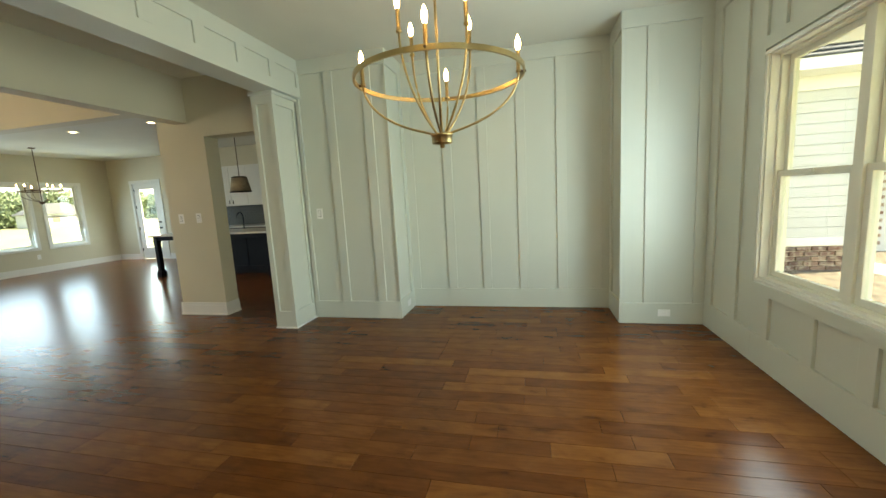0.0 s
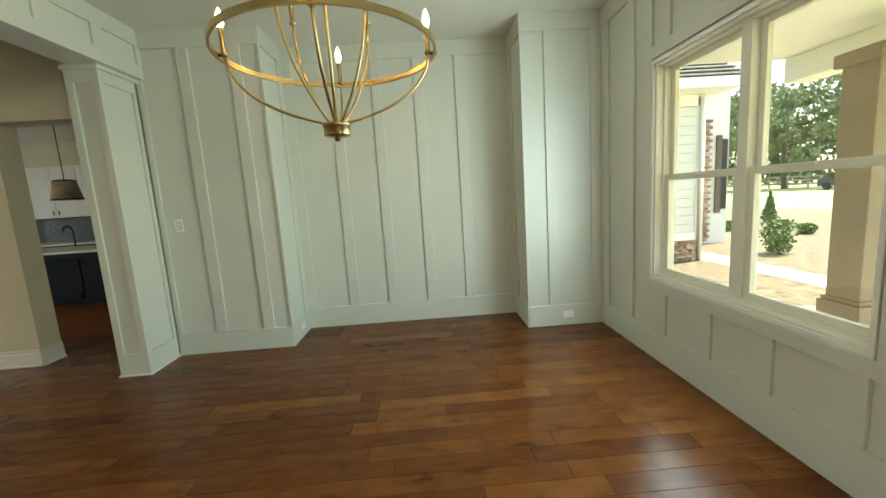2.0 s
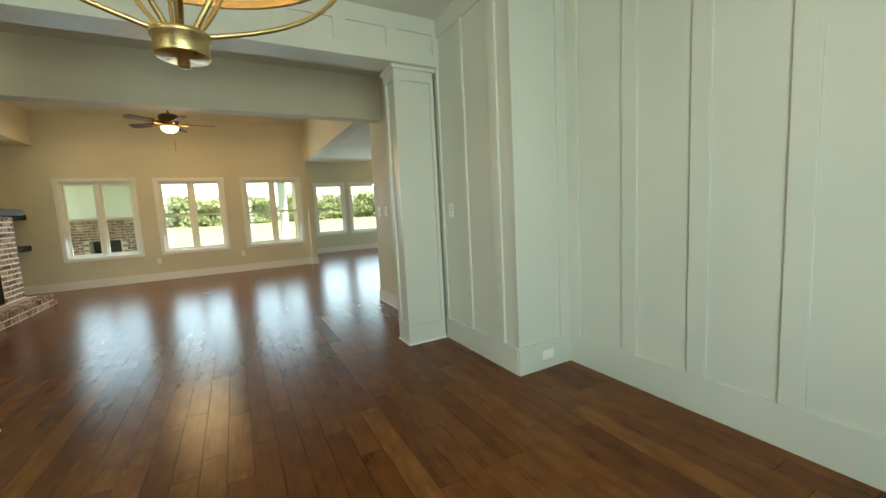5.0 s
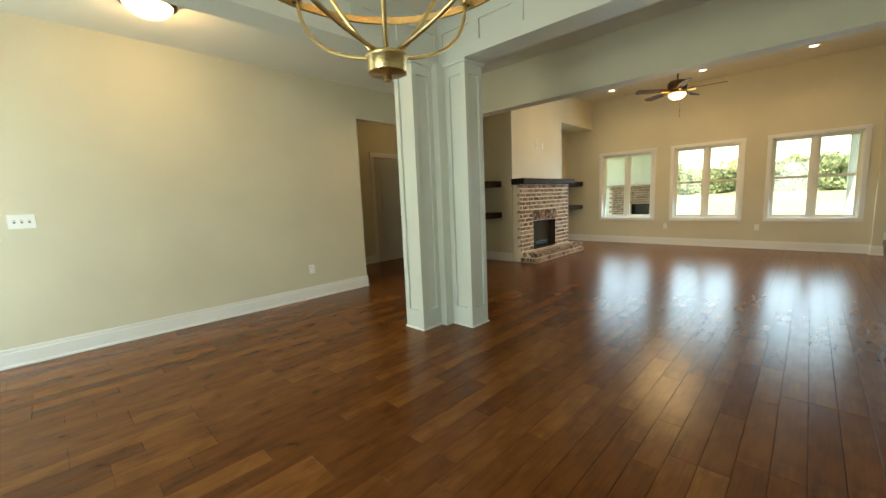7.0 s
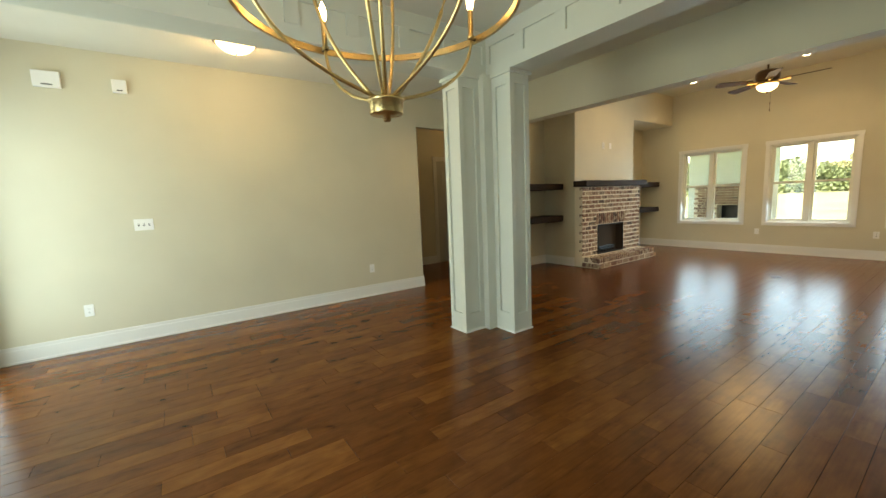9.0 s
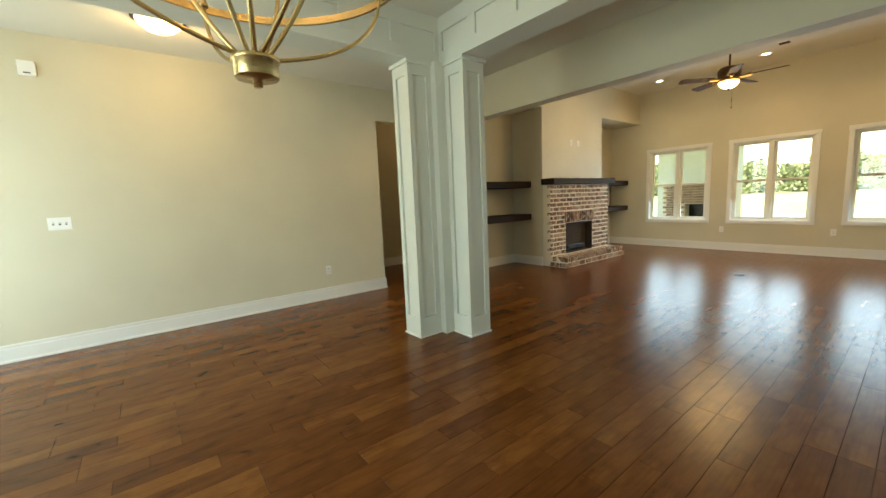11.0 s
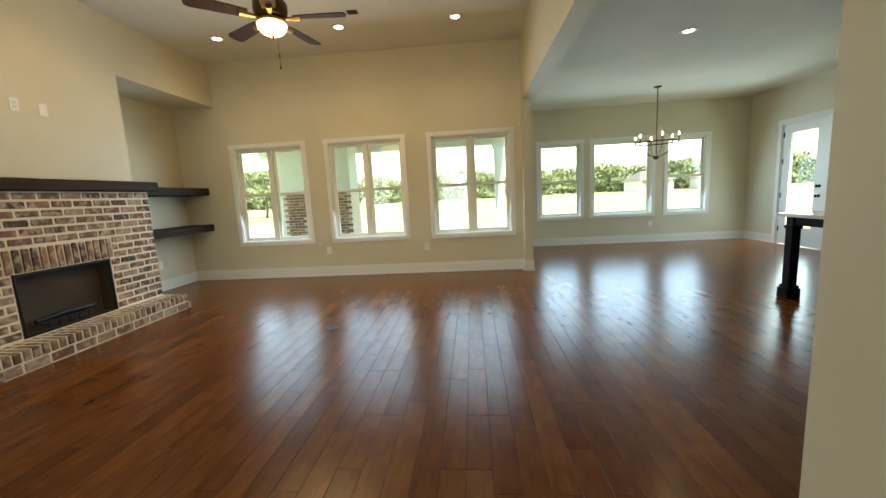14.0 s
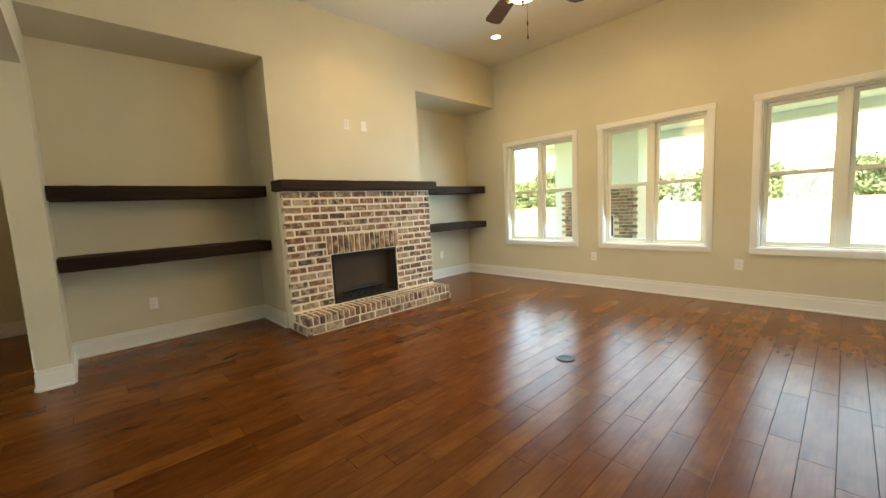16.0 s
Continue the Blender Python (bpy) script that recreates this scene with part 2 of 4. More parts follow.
def tube_into(bm, points, radius, steps=8):
    pts = [Vector(p) for p in points]
    rings = []
    for i, p in enumerate(pts):
        way = (pts[min(i + 1, len(pts) - 1)] - pts[max(i - 1, 0)]).normalized()
        side = way.cross(Vector((0, 0, 1)) if abs(way.z) < 0.95 else Vector((1, 0, 0))).normalized()
        up = side.cross(way)
        r = radius[i] if isinstance(radius, (list, tuple)) else radius
        rings.append([bm.verts.new(p + r * (math.cos(2 * math.pi * k / steps) * side + math.sin(2 * math.pi * k / steps) * up)) for k in range(steps)])
    for r1, r2 in zip(rings, rings[1:]):
        for k in range(steps):
            j = (k + 1) % steps
            bm.faces.new((r1[k], r1[j], r2[j], r2[k]))
    bm.faces.new(rings[0])
    bm.faces.new(rings[-1])


def tube(name, points, radius, mat, parent=None, steps=8):
    bm = bmesh.new()
    tube_into(bm, points, radius, steps)
    return finish(bm, name, mat, parent, smooth=True)


def empty(name, place=(0, 0, 0)):
    ob = new(name)
    ob.location = place
    ob.empty_display_size = 0.1
    return ob


def at(axis, u, d0, d1):
    """Box maker for a wall: axis 'x' is a wall of constant x between d0 and d1, with u along y; 'y' likewise."""
    u0, u1, z0, z1 = u
    return (d0, d1, u0, u1, z0, z1) if axis == 'x' else (u0, u1, d0, d1, z0, z1)


def wall(name, axis, d0, d1, u0, u1, z0, z1, holes=(), mat=None):
    """A wall with rectangular openings right through it."""
    us = sorted({u0, u1, *(h[0] for h in holes), *(h[1] for h in holes)})
    boxes = []
    for a0, a1 in zip(us, us[1:]):
        mid, z = (a0 + a1) / 2, z0
        for h in sorted((h for h in holes if h[0] < mid < h[1]), key=lambda h: h[2]):
            if h[2] > z:
                boxes.append(at(axis, (a0, a1, z, h[2]), d0, d1))
            z = h[3]
        if z < z1:
            boxes.append(at(axis, (a0, a1, z, z1), d0, d1))
    return tagged(solid(name, boxes, mat or M_WALL), kind="structure")


def trim(name, boxes, mat=None, bevel=0.003):
    return tagged(solid(name, boxes, mat or M_TRIM, bevel), kind="structure")

# ---- the house: walls, ceilings, floor ----
H1, H2 = 3.05, 3.66          # low and high ceilings
SX, NX = 4.50, 5.04          # panelled wall and its niche
SY = -1.40                   # front wall
LN, BN = 10.35, 12.92        # back walls of living and breakfast rooms
BE = 9.65                    # east wall
AL, CH = -1.42, -0.70        # alcove back, chimney breast

FRONT_WINDOW = (2.125, 3.635, 0.665, 2.285)
wall("wall_south", 'y', SY - 0.16, SY, -1.55, 5.2, -0.3, H1, [FRONT_WINDOW, (-1.25, 0.45, 0.0, 2.60)], M_PANEL)
LIVING_WINDOWS = [(-0.44, 0.78, 0.65, 2.26), (1.23, 2.48, 0.65, 2.26), (2.97, 4.25, 0.65, 2.26)]
wall("wall_north", 'y', LN, LN + 0.16, AL - 0.12, 4.44, -0.3, H2, LIVING_WINDOWS)
BREAKFAST_WINDOWS = [(5.16, 6.08, 0.66, 2.30), (6.34, 7.63, 0.66, 2.30), (7.95, 8.79, 0.66, 2.30)]
wall("wall_breakfast_north", 'y', BN, BN + 0.16, 4.44, BE + 0.14, -0.3, H1, BREAKFAST_WINDOWS)
BACK_DOOR = (11.07, 12.03, 0.0, 2.30)
wall("wall_east", 'x', BE, BE + 0.14, 2.9, BN, -0.3, H1, [BACK_DOOR])
wall("wall_breakfast_west", 'x', 4.44, 4.58, 10.51, BN, -0.3, H2)
tagged(solid("wall_stub_north", [(4.44, 4.57, 10.18, 10.51, -0.3, H2)], M_WALL), kind="structure")
# dining room east side: two blocks and the niche between them
tagged(solid("wall_dining_east", [(SX, 5.2, 1.82, 3.18, -0.3, H1), (SX, 5.2, SY, -0.62, -0.3, H1), (NX, 5.2, -0.62, 1.82, -0.3, H1)], M_PANEL), kind="structure")
wall("wall_kitchen_west", 'x', SX, 4.72, 3.18, 4.985, -0.3, H2, [(3.18, 4.275, -0.3, 2.33)])
wall("wall_kitchen_south", 'y', 2.76, 2.9, 5.2, BE + 0.14, -0.3, H1)
tagged(solid("beam_living_east", [(4.44, 4.64, 4.985, 10.18, 2.70, H2)], M_WALL), kind="structure")
tagged(solid("beam_living_south", [(-0.66, SX, 4.50, 4.69, 2.51, H2)], M_WALL), kind="structure")
# foyer and the side hallway
wall("wall_foyer_west", 'x', -1.55, -1.43, SY, 4.50, -0.3, H1, [(3.40, 4.42, -0.3, 2.58)])
wall("wall_hallway_west", 'x', -3.34, -3.20, 2.4, 6.6, -0.3, H1, [(4.97, 5.80, 0, 2.26)])
wall("wall_hallway_south", 'y', 2.4, 2.5, -3.20, -1.55, -0.3, H1)
wall("wall_hallway_north", 'y', 6.5, 6.6, -3.20, -1.55, -0.3, H1)
# living room west side: alcoves either side of the chimney breast
tagged(solid("wall_living_west", [(AL - 0.12, AL, 4.69, LN, -0.3, H2), (AL - 0.13, -0.66, 4.50, 4.69, -0.3, H2), (AL, CH, 6.47, 8.57, -0.3, H2),
                                  (AL, CH, 4.69, 6.47, 2.97, H2), (AL, CH, 8.57, LN, 2.97, H2)], M_WALL), kind="structure")
# ceilings
tagged(solid("ceiling_front", [(-1.55, 5.2, SY - 0.16, 4.50, H1, H1 + 0.1)], M_CEIL), kind="structure")
tagged(solid("ceiling_living", [(AL - 0.12, 4.57, 4.50, LN + 0.16, H2, H2 + 0.1)], M_CEIL), kind="structure")
tagged(solid("ceiling_kitchen", [(4.57, BE + 0.14, 4.50, BN + 0.16, H1, H1 + 0.1), (5.2, BE + 0.14, 2.76, 4.50, H1, H1 + 0.1)], M_CEIL), kind="structure")
tagged(solid("ceiling_hallway", [(-3.34, -1.55, 2.4, 6.6, H1, H1 + 0.1)], M_CEIL), kind="structure")
tagged(solid("roof_slab", [(-3.6, 10.0, -1.6, 13.1, 3.9, 4.0)], M_ROOF), kind="structure")

# ---- panelling of the dining room ----
BT = 0.020   # batten thickness


def battens(name, axis, face, way, u0, u1, strips, z0=0.0, z1=H1, base=0.21, head=0.11):
    """Board-and-batten on one wall face: base board, head board and upright battens."""
    d0, d1 = sorted((face, face + way * BT))
    b0, b1 = sorted((face, face + way * (BT + 0.003)))
    boxes = [at(axis, (u0, u1, z0, z0 + base), b0, b1), at(axis, (u0, u1, z1 - head, z1), b0, b1)]
    boxes += [at(axis, (s0, s1, z0 + base, z1 - head), d0, d1) for s0, s1 in strips]
    return trim(name, boxes, M_PANEL)


battens("trim_niche", 'x', NX, -1, -0.62, 1.82, [(-0.62, -0.515), (-0.135, -0.025), (0.32, 0.425), (0.77, 0.875), (1.212, 1.32), (1.70, 1.82)], base=0.232, head=0.16)
battens("trim_block_north", 'x', SX, -1, 1.82, 2.93, [(1.98, 2.085), (2.442, 2.545), (2.88, 2.93)], head=0.16)
battens("trim_block_south", 'x', SX, -1, SY, -0.62, [(SY, -1.28), (-0.928, -0.829)], base=0.217, head=0.16)
battens("trim_return_north", 'y', 1.82, -1, SX - BT, NX - BT, [(SX - BT, SX), (4.92, NX - BT)], base=0.22, head=0.16)
battens("trim_return_south", 'y', -0.62, 1, SX - BT, NX - BT, [(SX - BT, SX), (4.92, NX - BT)], base=0.22, head=0.16)
w0, w1, wz0, wz1 = FRONT_WINDOW
battens("trim_front_side", 'y', SY, 1, w1 + 0.02, SX - BT, [(3.904, 4.02), (4.34, SX - BT)], base=0.238, head=0.16)
trim("trim_front_casing", [at('y', (w1 + 0.024, 3.73, 0.557, H1 - 0.16), SY, SY + BT)], M_PANEL)
sx = [3.56, 3.10, 2.66, 2.22, 1.77, 1.33, 0.89]
trim("trim_front_low", [at('y', (0.6, w1 + 0.02, 0, 0.238), SY, SY + BT + 0.003), at('y', (0.6, w1 + 0.02, 0.557, wz0 - 0.024), SY, SY + BT + 0.003)]
     + [at('y', (x - 0.112, x, 0.238, 0.557), SY, SY + BT) for x in sx], M_PANEL)
trim("trim_front_high", [at('y', (0.6, w1 + 0.02, H1 - 0.16, H1), SY, SY + BT + 0.003), at('y', (0.6, w1 + 0.02, wz1 + 0.035, wz1 + 0.125), SY, SY + BT + 0.003)]
     + [at('y', (x - 0.112, x, wz1 + 0.125, H1 - 0.16), SY, SY + BT) for x in sx] + [at('y', (w0 - 0.14, w0 - 0.034, 0.557, wz1 + 0.035), SY, SY + BT)], M_PANEL)
# panelled beams on the columns
BB = 2.63
tagged(solid("beam_dining_north", [(0.58, SX, 2.88, 3.12, BB, H1)], M_PANEL), kind="structure")
tagged(solid("beam_dining_west", [(0.58, 0.83, SY, 2.88, BB, H1)], M_PANEL), kind="structure")


def beam_panels(name, axis, face, way, u0, u1, n):
    d0, d1 = sorted((face, face + way * 0.018))
    step = (u1 - u0) / n
    boxes = [at(axis, (u0, u1, BB, 2.74), d0, d1), at(axis, (u0, u1, 2.91, H1), d0, d1)]
    boxes += [at(axis, (max(u0, u0 + i * step - 0.055), min(u1, u0 + i * step + 0.055), 2.74, 2.91), d0, d1) for i in range(n + 1)]
    return trim(name, boxes, M_PANEL, 0.002)


beam_panels("trim_beam_north_in", 'y', 2.88, -1, 0.842, SX, 8)
beam_panels("trim_beam_north_out", 'y', 3.12, 1, 0.58, SX, 8)
beam_panels("trim_beam_west_in", 'x', 0.83, 1, SY, 2.868, 9)
beam_panels("trim_beam_west_out", 'x', 0.58, -1, SY, 3.12, 9)


def column(x0, x1, y0, y1, faces, label):
    """A square boxed column with recessed face panels, a cap and a thin shoe."""
    root = tagged(empty("column", ((x0 + x1) / 2, (y0 + y1) / 2, 0)), label, "column", "boxed columns of the dining room")
    inv = root.matrix_basis.inverted()
    t, s = 0.020, 0.055
    shaft = [(x0 + t, x1 - t, y0 + t, y1 - t, 0, BB)]
    for f in faces:
        if f in "WE":
            d = (x0, x0 + t) if f == "W" else (x1 - t, x1)
            shaft += [at('x', (y0, y1, 0, 0.20), *d), at('x', (y0, y1, 2.50, BB), *d), at('x', (y0, y0 + s, 0.20, 2.50), *d), at('x', (y1 - s, y1, 0.20, 2.50), *d)]
        else:
            d = (y0, y0 + t) if f == "S" else (y1 - t, y1)
            shaft += [at('y', (x0 + t, x1 - t, 0, 0.20), *d), at('y', (x0 + t, x1 - t, 2.50, BB), *d), at('y', (x0 + t, x0 + s, 0.20, 2.50), *d), at('y', (x1 - s, x1 - t, 0.20, 2.50), *d)]
    parts = [solid("shaft", shaft, M_PANEL), solid("cap", [(x0 - 0.022, x1 + 0.022, y0 - 0.022, y1 + 0.022, BB - 0.035, BB - 0.001)], M_PANEL, 0.006),
             solid("shoe", [(x0 - 0.012, x1 + 0.012, y0 - 0.012, y1 + 0.012, 0, 0.016)], M_TRIM, 0.004)]
    for p in parts:
        p.data.transform(inv)
        p.parent = root
    return root


column(0.91, 1.17, 2.87, 3.13, "WESN", "pale painted boxed column with recessed panels under the beam")
column(0.575, 0.835, 2.50, 2.76, "WESN", "pale painted boxed column with recessed panels beside its twin")
column(4.06, 4.48, 2.93, 3.19, "WSN", "pale painted half column against the panelled wall")
tagged(solid("column_core", [(0.60, 0.91, 2.76, 3.10, 0, BB)], M_PANEL), kind="structure")

# ---- baseboards ----


def baseboard(axis, face, way, u0, u1, h=0.17):
    d = lambda k: sorted((face, face + way * k))
    return trim("baseboard", [at(axis, (u0, u1, 0, h - 0.035), *d(0.016)), at(axis, (u0, u1, h - 0.035, h), *d(0.011)), at(axis, (u0, u1, 0, 0.02), *d(0.028))])


for args in [('x', -1.43, 1, SY, 3.40), ('y', 3.40, 1, -1.55, -1.415), ('x', -1.43, 1, 4.42, 4.50), ('y', 4.50, -1, -1.43, -0.66), ('x', -0.66, 1, 4.49, 4.70),
             ('y', 4.69, 1, AL, -0.66), ('x', AL, 1, 4.69, 6.47), ('y', 6.47, -1, AL, CH), ('x', AL, 1, 8.57, LN), ('y', 8.57, 1, AL, CH),
             ('y', LN, -1, AL, 4.44), ('x', 4.44, -1, 10.18, LN), ('y', 10.18, -1, 4.43, 4.58), ('x', 4.57, 1, 10.18, BN), ('y', BN, -1, 4.58, BE),
             ('x', BE, -1, 12.13, BN), ('x', BE, -1, 9.9, 10.97), ('x', SX, -1, 4.275, 4.985), ('y', 4.275, -1, 4.48, 4.72), ('y', 4.985, 1, 4.48, 4.72), ('x', 4.72, 1, 4.275, 4.985),
             ('x', -3.20, 1, 2.5, 4.88), ('x', -3.20, 1, 5.89, 6.5), ('y', 2.5, 1, -3.2, -1.55), ('y', 6.5, -1, -3.2, -1.55), ('x', -1.55, -1, 2.5, 3.40), ('x', -1.55, -1, 4.42, 6.5)]:
    baseboard(*args)

# ---- windows ----


def sash(boxes, panes, x0, x1, y, z0, z1, f=0.04, t=0.035):
    boxes += [(x0, x0 + f, y, y + t, z0, z1), (x1 - f, x1, y, y + t, z0, z1), (x0 + f, x1 - f, y, y + t, z0, z0 + f), (x0 + f, x1 - f, y, y + t, z1 - f, z1)]
    panes.append((x0 + f, x1 - f, y + t / 2 - 0.003, y + t / 2 + 0.003, z0 + f, z1 - f))


def window(name, hole, face, way, units, hung=True, casing=0.068, mid=None):
    """A vinyl window in a wall of constant y: frame, sashes, glass and casing. way: +1 where outside lies at larger y."""
    x0, x1, z0, z1 = hole
    root = tagged(empty(name, ((x0 + x1) / 2, face, z0)), kind="structure")
    boxes, panes, r = [], [], 0.045
    deep = 0.055
    mid = mid or (z0 + z1) / 2
    boxes += [(x0, x0 + 0.03, deep, 0.15, z0, z1), (x1 - 0.03, x1, deep, 0.15, z0, z1), (x0 + 0.03, x1 - 0.03, deep, 0.15, z0, z0 + 0.03), (x0 + 0.03, x1 - 0.03, deep, 0.15, z1 - 0.03, z1)]
    w = (x1 - x0 - 0.06) / units
    for i in range(units):
        a0, a1 = x0 + 0.03 + i * w, x0 + 0.03 + (i + 1) * w
        if i:
            boxes.append((a0 - 0.035, a0 + 0.035, deep - 0.004, 0.146, z0 + 0.03, z1 - 0.03))
        a0, a1 = a0 + (0.035 if i else 0), a1 - (0.035 if i < units - 1 else 0)
        if hung:
            sash(boxes, panes, a0, a1, 0.105, mid - 0.02, z1 - 0.03)
            sash(boxes, panes, a0, a1, 0.068, z0 + 0.03, mid + 0.025)
            boxes.append(((a0 + a1) / 2 - 0.03, (a0 + a1) / 2 + 0.03, 0.052, 0.069, mid + 0.004, mid + 0.022))
        else:
            sash(boxes, panes, a0, a1, 0.09, z0 + 0.03, z1 - 0.03)
    lining = [(x0, x0 + 0.012, 0, deep, z0, z1), (x1 - 0.012, x1, 0, deep, z0, z1), (x0 + 0.012, x1 - 0.012, 0, deep, z0, z0 + 0.012), (x0 + 0.012, x1 - 0.012, 0, deep, z1 - 0.012, z1)]
    c = casing
    trimb = [(x0 - c, x0, -0.018, 0, z0, z1), (x1, x1 + c, -0.018, 0, z0, z1), (x0 - c, x1 + c, -0.018, 0, z0 - c, z0), (x0 - c - 0.01, x1 + c + 0.01, -0.022, 0, z1, z1 + c)]

    def flip(bs):
        out = []
        for b in bs:
            ys = sorted((face + way * b[2], face + way * b[3]))
            out.append((b[0], b[1], ys[0], ys[1], b[4], b[5]))
        return out
    parts = [solid("frame", flip(boxes), M_VINYL, 0.003), solid("casing", flip(trimb), M_TRIM, 0.003), solid("lining", flip(lining), M_TRIM, 0.0)]
    for p in panes:
        g = solid("pane", flip([p]), M_GLASS)
        g.visible_shadow = False
        parts.append(g)
    inv = root.matrix_basis.inverted()
    for p in parts:
        p.data.transform(inv)
        p.parent = root
    return root


window("window_1", FRONT_WINDOW, SY, -1, 2, casing=0.022, mid=1.44)
for i, h in enumerate(LIVING_WINDOWS):
    window("window_%d" % (i + 2), h, LN, 1, 2, mid=1.46)
for i, h in enumerate(BREAKFAST_WINDOWS):
    window("window_%d" % (i + 5), h, BN, 1, 1, hung=i != 1, mid=1.45)

# ---- doors ----


def place_parts(root, parts):
    inv = root.matrix_basis.inverted()
    for p in parts:
        p.data.transform(inv)
        p.parent = root
    return root


def knob(name, axis, place, way, mat):
    bm = bmesh.new()
    lathe_into(bm, [(0.03, 0), (0.03, 0.008), (0.011, 0.012), (0.011, 0.035), (0.024, 0.042), (0.029, 0.055), (0.02, 0.068), (0.004, 0.071)], steps=16)
    turn = pose(0, 0, 0, 0, 90 * way, 0) if axis == 'x' else pose(0, 0, 0, -90 * way, 0, 0)
    bmesh.ops.transform(bm, matrix=Matrix.Translation(place) @ turn, verts=bm.verts)
    return finish(bm, name, mat, smooth=True)


# glazed back door in the east wall
y0, y1, _, z1 = BACK_DOOR
root = tagged(empty("door_1", (BE, (y0 + y1) / 2, 0)), "white half-open-view glazed back door with black hardware", "door", kind="structure")
c = 0.09
parts = [solid("casing", [(BE - 0.018, BE, y0 - c, y0, 0, z1), (BE - 0.018, BE, y1, y1 + c, 0, z1), (BE - 0.022, BE, y0 - c - 0.01, y1 + c + 0.01, z1, z1 + c)], M_TRIM, 0.003),
         solid("jamb", [(BE, BE + 0.14, y0, y0 + 0.02, 0, z1), (BE, BE + 0.14, y1 - 0.02, y1, 0, z1), (BE, BE + 0.14, y0 + 0.02, y1 - 0.02, z1 - 0.02, z1)], M_TRIM),
         solid("slab", [(BE + 0.01, BE + 0.055, y0 + 0.022, y0 + 0.20, 0.012, z1 - 0.022), (BE + 0.01, BE + 0.055, y1 - 0.20, y1 - 0.022, 0.012, z1 - 0.022),
                        (BE + 0.01, BE + 0.055, y0 + 0.20, y1 - 0.20, 0.012, 0.36), (BE + 0.01, BE + 0.055, y0 + 0.20, y1 - 0.20, z1 - 0.18, z1 - 0.022)], M_TRIM, 0.003),
         solid("hinge", [(BE + 0.002, BE + 0.012, y1 - 0.045, y1 - 0.015, z - 0.05, z + 0.05) for z in (0.3, 0.95, 1.6, 2.1)], M_BLACK),
         knob("knob", 'x', (BE + 0.012, y0 + 0.09, 0.95), -1, M_BLACK), knob("deadbolt", 'x', (BE + 0.012, y0 + 0.09, 1.12), -1, M_BLACK)]
g = solid("pane", [(BE + 0.030, BE + 0.036, y0 + 0.20, y1 - 0.20, 0.36, z1 - 0.18)], M_GLASS)
g.visible_shadow = False
place_parts(root, parts + [g])

# two-panel door of the side hallway
X = -3.20
root = tagged(empty("door_2", (X, 5.385, 0)), "closed two-panel painted interior door with a dark lever", "door", kind="structure")
place_parts(root, [
    solid("casing", [(X, X + 0.018, 4.88, 4.97, 0, 2.26), (X, X + 0.018, 5.80, 5.89, 0, 2.26), (X, X + 0.022, 4.87, 5.90, 2.26, 2.36)], M_TRIM, 0.003),
    solid("slab", [(X - 0.13, X - 0.022, 4.971, 5.799, 0.0, 2.259)] + [(X - 0.022, X - 0.008, a0, a1, b0, b1) for a0, a1, b0, b1 in
          ((4.975, 4.985, 0.01, 2.25), (5.68, 5.795, 0.01, 2.25), (4.985, 5.68, 0.01, 0.24), (4.985, 5.68, 0.92, 1.06), (4.985, 5.68, 2.12, 2.25), (5.15, 5.62, 0.30, 0.86), (5.15, 5.62, 1.12, 2.06))], M_DOOR, 0.004),
    solid("lever", [(X - 0.008, X + 0.03, 5.70, 5.72, 0.94, 0.96), (X + 0.03, X + 0.045, 5.60, 5.73, 0.94, 0.965)], M_BLACK, 0.004)])

# glazed front door that closes the foyer
root = tagged(empty("door_3", (-0.45, SY, 0)), "closed glazed front door", "door", kind="structure")
panes = [solid("pane", [(x0, x1, SY - 0.09, SY - 0.084, 0.12, 2.48)], M_GLASS) for x0, x1 in ((-1.17, -0.93), (-0.73, -0.07), (0.13, 0.37))]
for g in panes:
    g.visible_shadow = False
place_parts(root, [solid("slab", [(x0, x1, SY - 0.11, SY - 0.06, 0, 2.6) for x0, x1 in ((-1.25, -1.17), (-0.93, -0.73), (-0.07, 0.13), (0.37, 0.45))]
                         + [(x0, x1, SY - 0.11, SY - 0.06, z0, z1) for x0, x1 in ((-1.17, -0.93), (-0.73, -0.07), (0.13, 0.37)) for z0, z1 in ((0, 0.12), (2.48, 2.6))], M_TIMBER, 0.0)] + panes)

# ---- ground and grounds ----
tagged(solid("floor", [(-3.34, 5.2, SY - 0.16, 10.51, -0.32, -0.012), (5.2, BE + 0.14, 2.76, 10.51, -0.32, -0.012), (4.44, BE + 0.14, 10.51, BN + 0.16, -0.32, -0.012)], M_GAP), kind="structure")
tagged(solid("ground", [(-700, 700, -700, 700, -0.6, -0.33)], M_GRASS), kind="structure")
tagged(solid("pavement_front", [(-1.6, 4.75, -3.95, SY - 0.16, -0.33, -0.10)], M_CONC, 0.01), kind="structure")
tagged(solid("pavement_back", [(-3.2, 4.44, LN + 0.16, 13.08, -0.33, -0.12), (-3.2, 4.85, 13.08, 17.4, -0.33, -0.12)], M_CONC, 0.01), kind="structure")
tagged(solid("pavement_walk", [(4.75, 30, -6.1, -4.9, -0.33, -0.29)], M_CONC, 0.01), kind="structure")
tagged(solid("mulch_bed", [(4.75, 24, -17, -6.1, -0.33, -0.305), (4.75, 10.4, -4.9, -1.56, -0.33, -0.13)], M_MULCH, 0.005), kind="structure")
tagged(solid("porch_roof_front", [(-1.7, 5.2, -4.2, SY - 0.16, 2.72, 2.9), (-1.7, 5.2, -4.2, -3.9, 2.45, 2.72)], M_TRIM, 0.01), kind="structure")
